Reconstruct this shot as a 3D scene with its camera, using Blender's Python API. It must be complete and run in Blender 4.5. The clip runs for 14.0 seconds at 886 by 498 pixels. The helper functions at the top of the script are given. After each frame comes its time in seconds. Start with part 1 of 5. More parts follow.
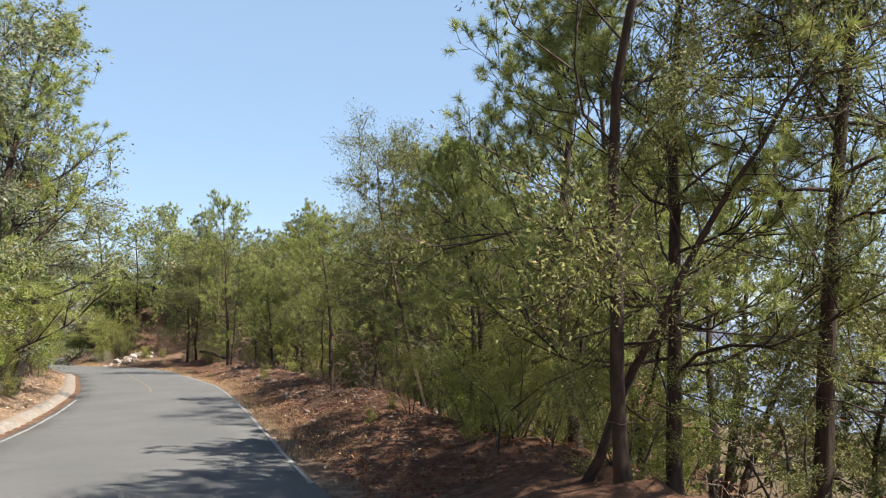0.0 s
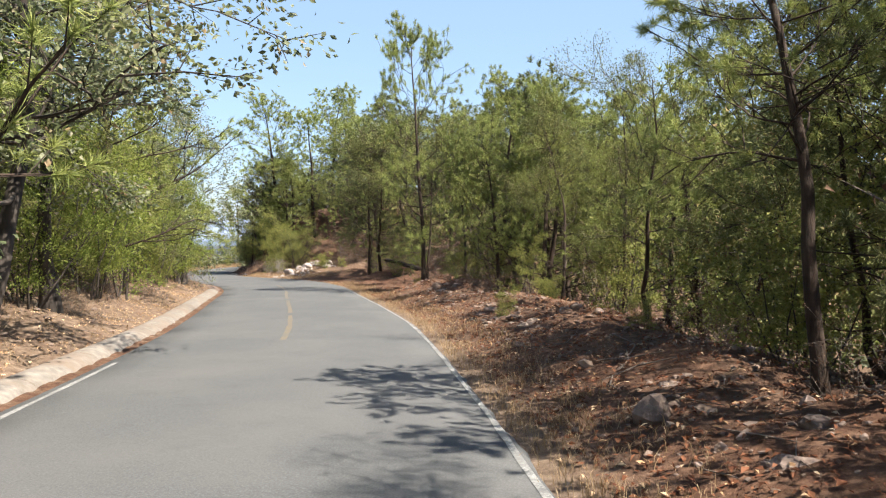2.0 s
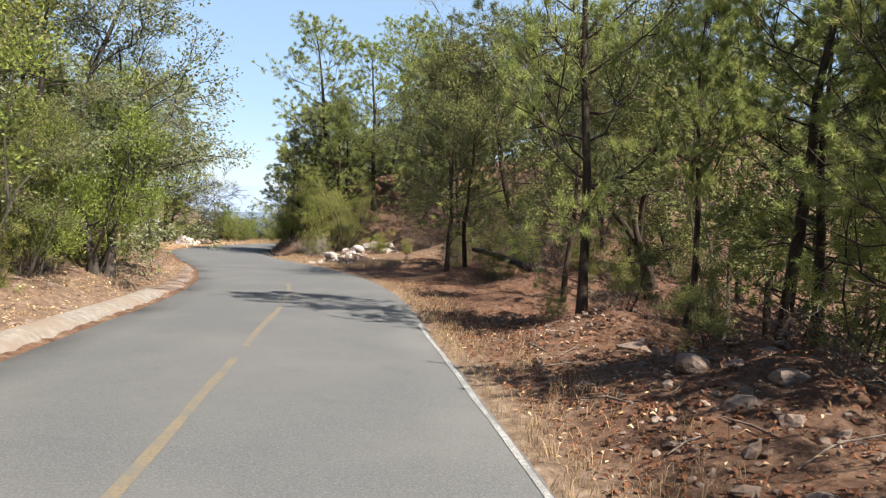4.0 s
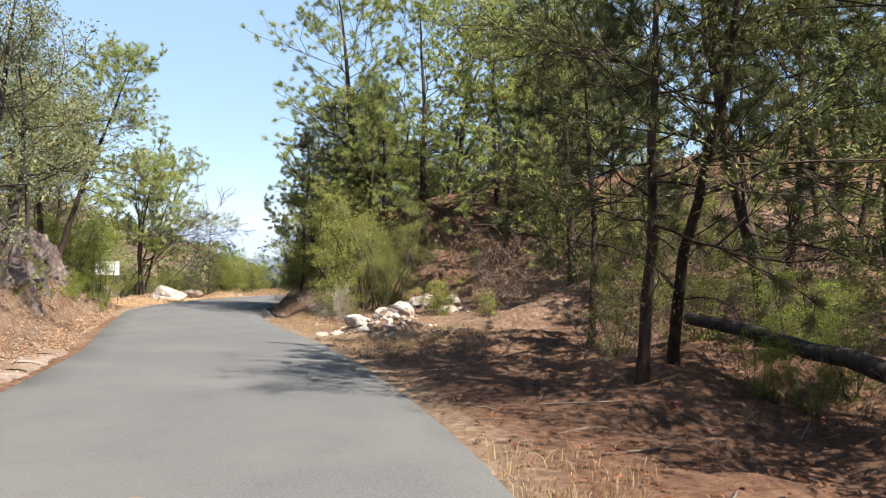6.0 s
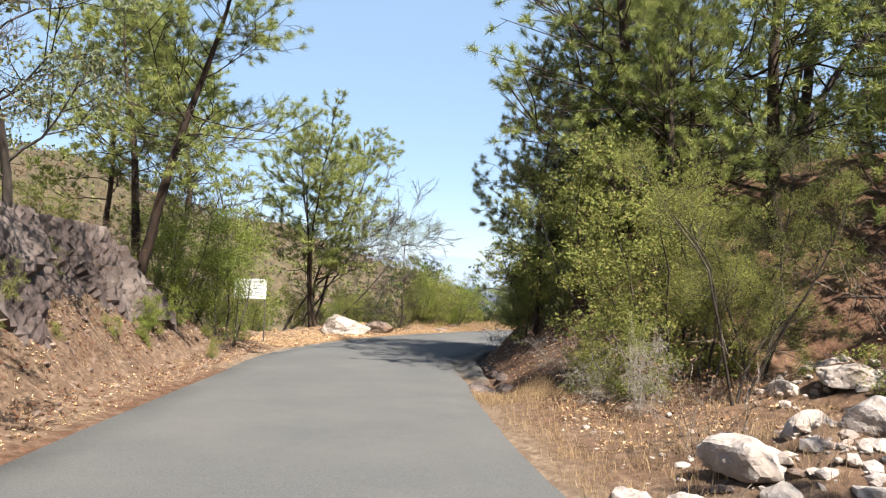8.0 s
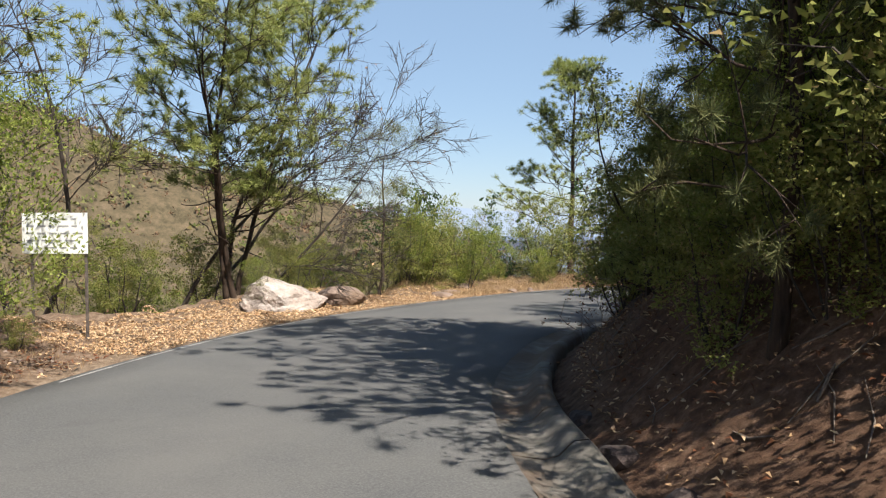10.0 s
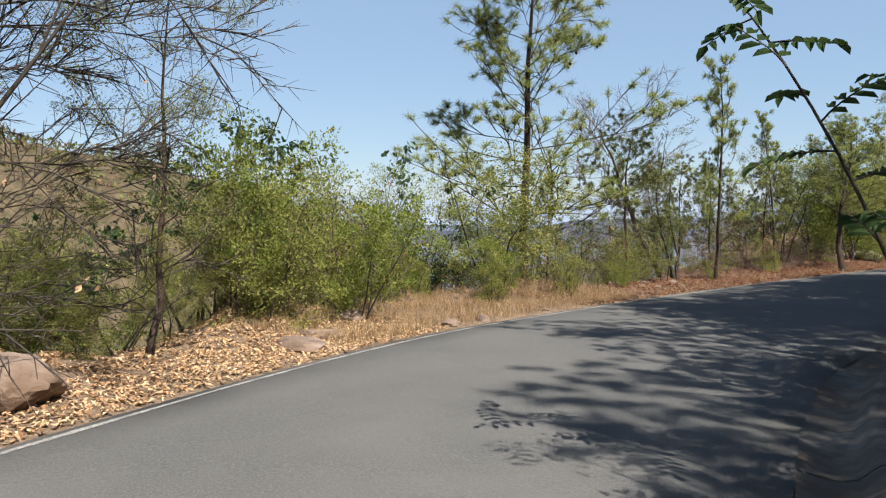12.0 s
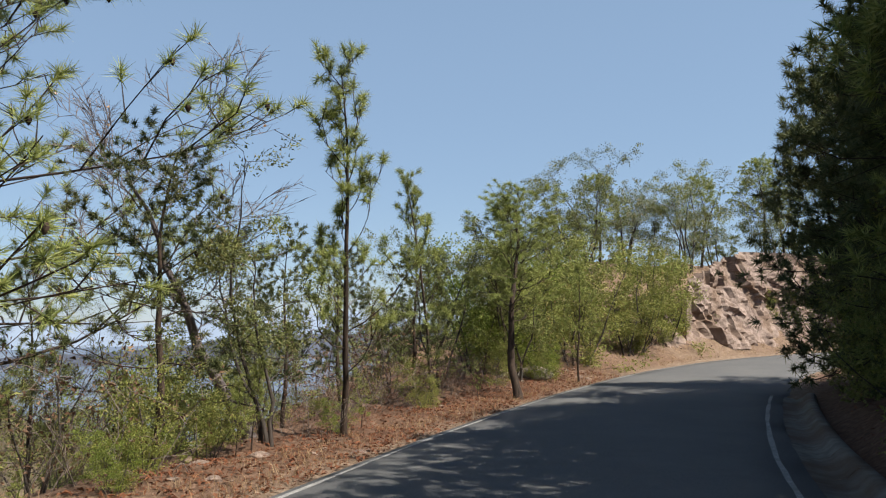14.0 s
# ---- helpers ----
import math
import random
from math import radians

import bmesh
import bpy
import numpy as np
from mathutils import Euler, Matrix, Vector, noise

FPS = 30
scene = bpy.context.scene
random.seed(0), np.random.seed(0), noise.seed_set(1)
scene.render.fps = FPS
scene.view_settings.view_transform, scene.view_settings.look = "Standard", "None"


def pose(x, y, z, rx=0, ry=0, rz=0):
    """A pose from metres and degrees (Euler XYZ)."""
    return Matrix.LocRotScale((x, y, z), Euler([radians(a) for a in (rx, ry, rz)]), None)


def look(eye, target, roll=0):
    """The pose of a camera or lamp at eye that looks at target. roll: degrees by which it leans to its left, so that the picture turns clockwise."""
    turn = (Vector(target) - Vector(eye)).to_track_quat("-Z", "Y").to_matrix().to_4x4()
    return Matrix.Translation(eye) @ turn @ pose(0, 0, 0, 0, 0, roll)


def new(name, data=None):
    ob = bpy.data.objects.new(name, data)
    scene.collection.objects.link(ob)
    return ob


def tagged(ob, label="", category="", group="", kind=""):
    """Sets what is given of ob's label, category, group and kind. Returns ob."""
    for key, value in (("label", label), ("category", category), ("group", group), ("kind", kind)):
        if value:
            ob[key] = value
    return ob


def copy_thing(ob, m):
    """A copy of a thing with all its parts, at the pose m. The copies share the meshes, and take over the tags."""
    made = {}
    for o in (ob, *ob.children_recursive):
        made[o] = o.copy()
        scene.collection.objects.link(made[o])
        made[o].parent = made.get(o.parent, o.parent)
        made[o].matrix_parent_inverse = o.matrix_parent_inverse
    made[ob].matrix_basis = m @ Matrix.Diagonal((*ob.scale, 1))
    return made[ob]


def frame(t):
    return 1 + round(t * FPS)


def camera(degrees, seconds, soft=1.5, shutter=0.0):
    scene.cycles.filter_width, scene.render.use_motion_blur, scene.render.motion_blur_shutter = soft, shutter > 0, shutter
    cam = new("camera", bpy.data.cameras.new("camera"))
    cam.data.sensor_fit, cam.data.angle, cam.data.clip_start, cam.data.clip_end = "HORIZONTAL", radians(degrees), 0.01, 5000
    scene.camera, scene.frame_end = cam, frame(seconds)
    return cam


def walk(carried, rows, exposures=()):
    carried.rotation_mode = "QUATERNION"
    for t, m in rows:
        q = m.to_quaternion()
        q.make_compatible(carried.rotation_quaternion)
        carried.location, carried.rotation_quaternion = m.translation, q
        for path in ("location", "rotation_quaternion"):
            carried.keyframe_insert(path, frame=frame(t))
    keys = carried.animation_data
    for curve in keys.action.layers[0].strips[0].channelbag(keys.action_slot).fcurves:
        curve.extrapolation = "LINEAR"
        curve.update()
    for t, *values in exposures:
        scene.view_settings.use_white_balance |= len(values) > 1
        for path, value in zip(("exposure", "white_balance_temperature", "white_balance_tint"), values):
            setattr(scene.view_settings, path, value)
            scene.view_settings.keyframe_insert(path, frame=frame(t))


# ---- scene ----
cam = camera(59.7, 14.0, 1.2)
PATH = [
    (0, (0.560, 17.842, -0.263), (0.344, 19.825, -0.124), -0.4),
    (0.5, (-1.047, 21.813, -0.527), (-1.410, 23.779, -0.494), -0.1),
    (1, (-2.772, 25.820, -0.790), (-3.380, 27.726, -0.802), -1.1),
    (1.5, (-4.524, 29.804, -1.045), (-5.187, 31.691, -1.095), -0.8),
    (2, (-6.240, 33.870, -1.336), (-6.909, 35.753, -1.422), -0.9),
    (2.5, (-8.011, 37.820, -1.595), (-8.723, 39.686, -1.700), -0.2),
    (3, (-9.805, 41.603, -1.769), (-10.626, 43.425, -1.854), 0.0),
    (3.5, (-11.753, 45.444, -1.890), (-12.579, 47.262, -2.000), 1.5),
    (4, (-13.714, 49.105, -2.078), (-14.549, 50.918, -2.207), 2.2),
    (4.2, (-14.514, 50.579, -2.147), (-15.359, 52.389, -2.254), 2.1),
    (6.3, (-23.872, 65.303, -2.916), (-24.802, 67.073, -2.916), 1.4),
    (6.5, (-24.779, 66.519, -2.973), (-25.659, 68.315, -2.950), 1.1),
    (7, (-27.107, 69.405, -3.119), (-27.995, 71.197, -3.095), 1.8),
    (7.5, (-29.474, 72.093, -3.274), (-30.486, 73.817, -3.220), 2.8),
    (8, (-32.035, 74.828, -3.487), (-33.414, 76.276, -3.443), 1.7),
    (8.5, (-34.391, 77.177, -3.671), (-35.759, 78.637, -3.659), 0.4),
    (9, (-36.598, 79.489, -3.860), (-37.902, 81.005, -3.886), -0.1),
    (9.2, (-37.434, 80.395, -3.930), (-38.775, 81.878, -3.971), 0.1),
    (11.3, (-47.415, 90.518, -4.479), (-48.773, 91.980, -4.610), -0.4),
    (11.5, (-48.006, 91.377, -4.533), (-49.320, 92.879, -4.667), -0.5),
    (12, (-49.432, 93.677, -4.644), (-50.596, 95.300, -4.757), -0.2),
    (12.5, (-50.646, 96.149, -4.744), (-51.488, 97.963, -4.796), -1.1),
    (13, (-51.523, 98.814, -4.775), (-52.115, 100.724, -4.775), -2.0),
    (13.5, (-52.034, 101.568, -4.829), (-52.465, 103.520, -4.763), -2.1),
    (14, (-52.122, 103.955, -4.945), (-52.464, 105.918, -4.766), -1.2),
]
EXPOSURES = [(0.0, 1.42), (0.5, 1.62), (1.5, 1.6), (2.5, 1.52), (3.5, 1.42), (4.2, 1.44), (6.5, 1.6), (7.5, 1.58), (8.5, 1.33), (9.2, 1.14), (12.0, 1.05), (14.0, 0.9)]
walk(cam, [(t, look(eye, target, roll)) for t, eye, target, roll in PATH], EXPOSURES)

# ---- sky and sun ----
SUN_EL, SUN_AZ = 52.0, 106.0          # height, and bearing from +y towards +x
world = bpy.data.worlds.new("sky")
scene.world = world
world.use_nodes = True
wn = world.node_tree
sky = wn.nodes.new("ShaderNodeTexSky")
sky.sky_type = "NISHITA"
sky.sun_disc = False
sky.sun_elevation, sky.sun_rotation = radians(SUN_EL), radians(SUN_AZ)
sky.air_density, sky.dust_density, sky.ozone_density, sky.altitude = 1.0, 0.3, 1.0, 800
haze = wn.nodes.new("ShaderNodeMix")
haze.data_type = "RGBA"
haze.inputs[7].default_value = (2.75, 4.0, 5.7, 1)      # even brightness of dusty air
up = wn.nodes.new("ShaderNodeTexCoord")
part_z = wn.nodes.new("ShaderNodeSeparateXYZ")
thin = wn.nodes.new("ShaderNodeMapRange")               # dust lies low and thins out overhead
thin.interpolation_type = "SMOOTHSTEP"
for k, v in enumerate((0.3, 1.0, 0.62, 0.0)):
    thin.inputs[k + 1].default_value = v
wn.links.new(up.outputs["Generated"], part_z.inputs[0])
wn.links.new(part_z.outputs[2], thin.inputs[0])
wn.links.new(thin.outputs[0], haze.inputs[0])
wn.links.new(sky.outputs[0], haze.inputs[6])
wn.links.new(haze.outputs[2], wn.nodes["Background"].inputs[0])
wn.nodes["Background"].inputs[1].default_value = 0.068
sun = new("sun", bpy.data.lights.new("sun", "SUN"))
sun.data.energy, sun.data.angle, sun.data.color = 5.0, radians(0.53), (1.0, 0.94, 0.84)
sun.matrix_world = look((math.sin(radians(SUN_AZ)) * math.cos(radians(SUN_EL)) * 200, math.cos(radians(SUN_AZ)) * math.cos(radians(SUN_EL)) * 200, math.sin(radians(SUN_EL)) * 200), (0, 0, 0))


# ---- materials ----
def material(name, rough_=0.8, spec=0.3):
    m = bpy.data.materials.new(name)
    m.use_nodes = True
    b = m.node_tree.nodes["Principled BSDF"]
    b.inputs["Roughness"].default_value, b.inputs["Specular IOR Level"].default_value = rough_, spec
    return m, m.node_tree, b


def noise_node(nt, scale, detail=6.0, kind="Object", stretch=(1, 1, 1), rough_=0.6):
    c, mp, n = nt.nodes.new("ShaderNodeTexCoord"), nt.nodes.new("ShaderNodeMapping"), nt.nodes.new("ShaderNodeTexNoise")
    mp.inputs["Scale"].default_value = stretch
    n.inputs["Scale"].default_value, n.inputs["Detail"].default_value, n.inputs["Roughness"].default_value = scale, detail, rough_
    nt.links.new(c.outputs[kind], mp.inputs[0])
    nt.links.new(mp.outputs[0], n.inputs["Vector"])
    return n.outputs["Fac"]


def ramp(nt, fac, *stops):
    r = nt.nodes.new("ShaderNodeValToRGB")
    while len(r.color_ramp.elements) < len(stops):
        r.color_ramp.elements.new(0.5)
    for e, (at, col) in zip(r.color_ramp.elements, stops):
        e.position, e.color = at, (*col, 1)
    nt.links.new(fac, r.inputs[0])
    return r.outputs[0]


def mixed(nt, fac, a, b, how="MIX"):
    n = nt.nodes.new("ShaderNodeMix")
    n.data_type, n.blend_type = "RGBA", how
    for v, i in ((fac, 0), (a, 6), (b, 7)):
        if isinstance(v, (int, float)):
            n.inputs[i].default_value = v
        elif isinstance(v, tuple):
            n.inputs[i].default_value = (*v, 1)
        else:
            nt.links.new(v, n.inputs[i])
    return n.outputs[2]


def bumped(nt, b, fac, strength, dist):
    n = nt.nodes.new("ShaderNodeBump")
    n.inputs["Strength"].default_value, n.inputs["Distance"].default_value = strength, dist
    nt.links.new(fac, n.inputs["Height"])
    nt.links.new(n.outputs[0], b.inputs["Normal"])


def grainy(name, dark, light, scale, bump=0.5, dist=0.02, rough_=0.85, stretch=(1, 1, 1), big=None, spec=0.3):
    """A solid surface: fine grain between two colours, and larger stains."""
    m, nt, b = material(name, rough_, spec)
    fine = noise_node(nt, scale, 8, stretch=stretch)
    col = ramp(nt, fine, (0.3, dark), (0.7, light))
    if big:
        col = mixed(nt, ramp(nt, noise_node(nt, big[0], 4), (0.45, (0, 0, 0)), (0.62, (1, 1, 1))), col, big[1])
    nt.links.new(col, b.inputs["Base Color"])
    bumped(nt, b, fine, bump, dist)
    return m


def leafy(name, *stops, shine=0.42, clump=0.35, rough_=0.7, warm=(0.25, 0.225, 0.055)):
    """Foliage: every leaf of its own shade, whole clumps a little lighter or browner, with light shining through."""
    m, nt, b = material(name, rough_, 0.16)
    g = nt.nodes.new("ShaderNodeNewGeometry")
    col = ramp(nt, g.outputs["Random Per Island"], *stops)
    patch = ramp(nt, noise_node(nt, clump, 3), (0.42, (0, 0, 0)), (0.75, (0.45, 0.45, 0.45)))
    col = mixed(nt, patch, col, warm)
    nt.links.new(col, b.inputs["Base Color"])
    t, mx = nt.nodes.new("ShaderNodeBsdfTranslucent"), nt.nodes.new("ShaderNodeMixShader")
    nt.links.new(col, t.inputs[0])
    mx.inputs[0].default_value = shine
    nt.links.new(b.outputs[0], mx.inputs[1])
    nt.links.new(t.outputs[0], mx.inputs[2])
    nt.links.new(mx.outputs[0], nt.nodes["Material Output"].inputs[0])
    return m


def asphalt_material():
    m, nt, b = material("asphalt", 0.88, 0.25)
    grit = noise_node(nt, 55, 4, rough_=0.8)
    col = ramp(nt, grit, (0.3, (0.0545, 0.0548, 0.0556)), (0.52, (0.0985, 0.0977, 0.0972)), (0.75, (0.163, 0.160, 0.154)))
    col = mixed(nt, ramp(nt, noise_node(nt, 0.5, 5), (0.4, (0, 0, 0)), (0.7, (0.55, 0.55, 0.55))), col, (0.136, 0.13, 0.123))
    col = mixed(nt, ramp(nt, noise_node(nt, 1.7, 6), (0.56, (0, 0, 0)), (0.70, (0.16, 0.16, 0.16))), col, (0.0486, 0.0486, 0.0518))
    nt.links.new(col, b.inputs["Base Color"])
    bumped(nt, b, grit, 0.35, 0.008)
    return m


def worn_paint(name, paint, worn):
    m, nt, b = material(name, 0.8, 0.3)
    f, wide = noise_node(nt, 34, 8, rough_=0.8), noise_node(nt, 2.3, 4)
    col = mixed(nt, ramp(nt, f, (0.40, (0, 0, 0)), (0.58, (1, 1, 1))), paint, worn)
    col = mixed(nt, ramp(nt, wide, (0.45, (0, 0, 0)), (0.65, (0.85, 0.85, 0.85))), col, worn)
    nt.links.new(col, b.inputs["Base Color"])
    return m


def soil_material():
    """Dry tan earth; red-brown under pine needles; olive scrub on the far slopes."""
    m, nt, b = material("soil", 0.95, 0.15)
    fine, mid = noise_node(nt, 7, 9, rough_=0.72), noise_node(nt, 0.8, 5)
    tan = ramp(nt, fine, (0.28, (0.085, 0.056, 0.037)), (0.5, (0.19, 0.136, 0.094)), (0.72, (0.34, 0.265, 0.2)))
    red = ramp(nt, fine, (0.28, (0.036, 0.021, 0.015)), (0.5, (0.105, 0.055, 0.034)), (0.74, (0.215, 0.13, 0.086)))
    scrub = ramp(nt, noise_node(nt, 0.35, 8, rough_=0.8), (0.32, (0.032, 0.029, 0.016)), (0.5, (0.085, 0.067, 0.040)), (0.66, (0.138, 0.102, 0.066)))
    a, a2 = nt.nodes.new("ShaderNodeAttribute"), nt.nodes.new("ShaderNodeAttribute")
    a.attribute_name, a2.attribute_name = "needle_litter", "scrub_cover"
    add = nt.nodes.new("ShaderNodeMath")
    add.operation, add.use_clamp = "MULTIPLY_ADD", True
    nt.links.new(mid, add.inputs[0])
    add.inputs[1].default_value = 0.9
    off = nt.nodes.new("ShaderNodeMath")
    off.operation = "MULTIPLY_ADD"
    nt.links.new(a.outputs["Fac"], off.inputs[0])
    off.inputs[1].default_value, off.inputs[2].default_value = 1.3, -0.6
    nt.links.new(off.outputs[0], add.inputs[2])
    col = mixed(nt, add.outputs[0], tan, red)
    col = mixed(nt, a2.outputs["Fac"], col, scrub)
    nt.links.new(col, b.inputs["Base Color"])
    bumped(nt, b, fine, 0.9, 0.05)
    return m


ASPHALT, SOIL = asphalt_material(), soil_material()
WHITE_LINE = worn_paint("white_line", (0.37, 0.36, 0.34), (0.15, 0.146, 0.14))
YELLOW_LINE = worn_paint("yellow_line", (0.20, 0.14, 0.07), (0.112, 0.105, 0.094))
CONCRETE = grainy("concrete", (0.135, 0.115, 0.097), (0.28, 0.246, 0.212), 6, 0.6, 0.03, big=(0.9, (0.2, 0.152, 0.116)))
GREY_CONCRETE = grainy("grey_concrete", (0.07, 0.064, 0.056), (0.185, 0.168, 0.146), 5, 0.6, 0.03, big=(0.7, (0.085, 0.055, 0.036)))
PALE_ROCK = grainy("pale_rock", (0.24, 0.20, 0.18), (0.55, 0.49, 0.45), 4, 1.0, 0.11, big=(2.2, (0.32, 0.26, 0.225)))
PINK_ROCK = grainy("pink_rock", (0.09, 0.06, 0.048), (0.33, 0.25, 0.205), 2.6, 1.0, 0.08, big=(0.9, (0.15, 0.10, 0.07)))
DARK_ROCK = grainy("dark_rock", (0.026, 0.019, 0.017), (0.115, 0.085, 0.078), 2.5, 1.0, 0.1, big=(0.8, (0.17, 0.135, 0.12)))
BARK = grainy("pine_bark", (0.0152, 0.00975, 0.00702), (0.0702, 0.0459, 0.0324), 9, 1.0, 0.03, stretch=(1, 1, 0.25))
GREY_BARK = grainy("grey_bark", (0.0202, 0.0162, 0.0133), (0.0864, 0.0691, 0.0576), 10, 0.8, 0.02, stretch=(1, 1, 0.3))
PALE_BARK = grainy("pale_grey_bark", (0.06, 0.048, 0.045), (0.20, 0.165, 0.155), 10, 0.8, 0.02, stretch=(1, 1, 0.3))
BLEACHED = grainy("bleached_wood", (0.158, 0.137, 0.115), (0.36, 0.324, 0.288), 12, 0.6, 0.01, stretch=(1, 1, 0.3))
NEEDLE = leafy("pine_needles", (0.0, (0.135, 0.172, 0.049)), (0.55, (0.28, 0.32, 0.0924)), (1.0, (0.44, 0.45, 0.168)), clump=0.5, shine=0.38)
NEEDLE_BLUE = leafy("dark_pine_needles", (0.0, (0.05, 0.068, 0.028)), (0.6, (0.105, 0.124, 0.0504)), (1.0, (0.18, 0.185, 0.077)), shine=0.28, clump=0.5, warm=(0.20, 0.155, 0.063))
OLIVE = leafy("olive_leaves", (0.0, (0.14, 0.165, 0.040)), (0.5, (0.215, 0.235, 0.062)), (0.94, (0.29, 0.28, 0.092)), (1.0, (0.34, 0.23, 0.11)), clump=0.7, shine=0.36)
THICKET = leafy("thicket_leaves", (0.0, (0.082, 0.10, 0.033)), (0.5, (0.135, 0.152, 0.052)), (0.93, (0.20, 0.20, 0.08)), (1.0, (0.26, 0.175, 0.085)), clump=0.7, shine=0.26)
BROWN_LEAF = leafy("brown_leaves", (0.0, (0.06, 0.03, 0.018)), (0.6, (0.15, 0.085, 0.05)), (1.0, (0.27, 0.17, 0.10)), shine=0.15, clump=1.0, warm=(0.16, 0.10, 0.06))
LIME = leafy("lime_leaves", (0.0, (0.09, 0.13, 0.024)), (0.6, (0.20, 0.25, 0.046)), (1.0, (0.32, 0.36, 0.098)), clump=0.8)
OAK = leafy("oak_leaves", (0.0, (0.085, 0.108, 0.0532)), (0.5, (0.18, 0.205, 0.112)), (0.9, (0.30, 0.31, 0.217)), (1.0, (0.345, 0.22, 0.126)), clump=0.8)
DARK_LEAF = leafy("dark_green_leaves", (0.0, (0.023, 0.0518, 0.0208)), (1.0, (0.0691, 0.115, 0.0403)), clump=0.8, warm=(0.0922, 0.115, 0.0346))
DRY_LEAF = leafy("dry_leaves", (0.0, (0.19, 0.10, 0.052)), (0.45, (0.44, 0.275, 0.15)), (1.0, (0.66, 0.49, 0.31)), shine=0.15, clump=1.0, warm=(0.46, 0.31, 0.18))
RUSTY = leafy("rusty_needles", (0.0, (0.072, 0.0252, 0.013)), (1.0, (0.216, 0.0864, 0.0432)), shine=0.2, clump=1.0, warm=(0.216, 0.108, 0.0576))
STRAW = leafy("straw", (0.0, (0.187, 0.115, 0.0576)), (0.5, (0.36, 0.245, 0.137)), (1.0, (0.504, 0.374, 0.23)), shine=0.25, clump=0.9, warm=(0.288, 0.194, 0.108))
TWIG = grainy("dry_twigs", (0.072, 0.054, 0.0432), (0.216, 0.173, 0.144), 14, 0.5, 0.01)
SIGN_WHITE = grainy("sign_paint", (0.66, 0.66, 0.64), (0.78, 0.78, 0.76), 5, 0.1, 0.004, 0.5)
SIGN_GREY = grainy("sign_lettering", (0.26, 0.26, 0.27), (0.36, 0.36, 0.36), 8, 0.1, 0.004, 0.6)
POST_METAL = grainy("rusty_post", (0.0432, 0.0324, 0.0288), (0.144, 0.122, 0.108), 12, 0.3, 0.01, 0.6)


# haze of the distance put into a glowing colour that takes no light
def painted_haze(name, low, high, scale):
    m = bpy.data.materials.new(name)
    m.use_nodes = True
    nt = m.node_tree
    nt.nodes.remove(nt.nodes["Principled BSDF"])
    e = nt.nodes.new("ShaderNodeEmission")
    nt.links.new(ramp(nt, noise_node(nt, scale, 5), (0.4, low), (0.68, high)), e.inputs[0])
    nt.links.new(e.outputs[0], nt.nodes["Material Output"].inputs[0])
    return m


# ---- the road's line and the lie of the land ----
HALF = 2.68
LINE = np.array([
    (9.0, -7.0, -0.3), (4.7, 4.4, -1.05), (2.39, 9.99, -1.42), (0.13, 15.56, -1.79), (-2.16, 21.1, -2.16), (-4.56, 26.46, -2.51),
    (-7.01, 31.96, -2.88), (-9.45, 37.4, -3.22), (-12.01, 42.78, -3.48), (-14.73, 48.08, -3.71), (-17.74, 53.18, -3.97),
    (-20.91, 58.28, -4.23), (-24.07, 63.37, -4.49), (-27.53, 68.11, -4.75), (-31.48, 72.55, -5.03), (-35.69, 76.8, -5.35),
    (-40.18, 80.8, -5.65), (-44.54, 84.93, -5.9), (-48.94, 89.31, -6.14), (-52.09, 94.87, -6.34), (-53.43, 101.21, -6.5),
    (-53.31, 105.46, -6.58), (-52.65, 111.1, -6.7), (-51.6, 117.4, -6.83), (-49.8, 124.8, -6.93), (-47.1, 132.5, -7.0),
    (-43.0, 139.0, -7.0), (-36.8, 143.8, -7.0), (-27.5, 146.3, -7.0), (-12.0, 147.0, -7.0)])


def curve_through(pts, step):
    """Catmull-Rom through the points, resampled at even steps."""
    p = np.vstack([2 * pts[0] - pts[1], pts, 2 * pts[-1] - pts[-2]])
    u = np.linspace(0, 1, 24, endpoint=False)[:, None]
    out = []
    for a, b, c, d in zip(p[:-3], p[1:-2], p[2:-1], p[3:]):
        out.append(0.5 * (2 * b + (c - a) * u + (2 * a - 5 * b + 4 * c - d) * u**2 + (3 * b - a - 3 * c + d) * u**3))
    q = np.vstack(out + [pts[-1:]])
    s = np.r_[0, np.cumsum(np.linalg.norm(np.diff(q[:, :2], axis=0), axis=1))]
    at = np.arange(0, s[-1], step)
    return np.stack([np.interp(at, s, q[:, k]) for k in range(3)], 1)


ROAD = curve_through(LINE, 0.5)
TAN = np.gradient(ROAD[:, :2], axis=0)
TAN /= np.linalg.norm(TAN, axis=1, keepdims=True)
RIGHT = np.stack([TAN[:, 1], -TAN[:, 0]], 1)
S0 = -0.5 * int(np.argmin(((ROAD[:, :2] - (0.13, 15.56)) ** 2).sum(1))) - 2.0
STATION = S0 + 0.5 * np.arange(len(ROAD))

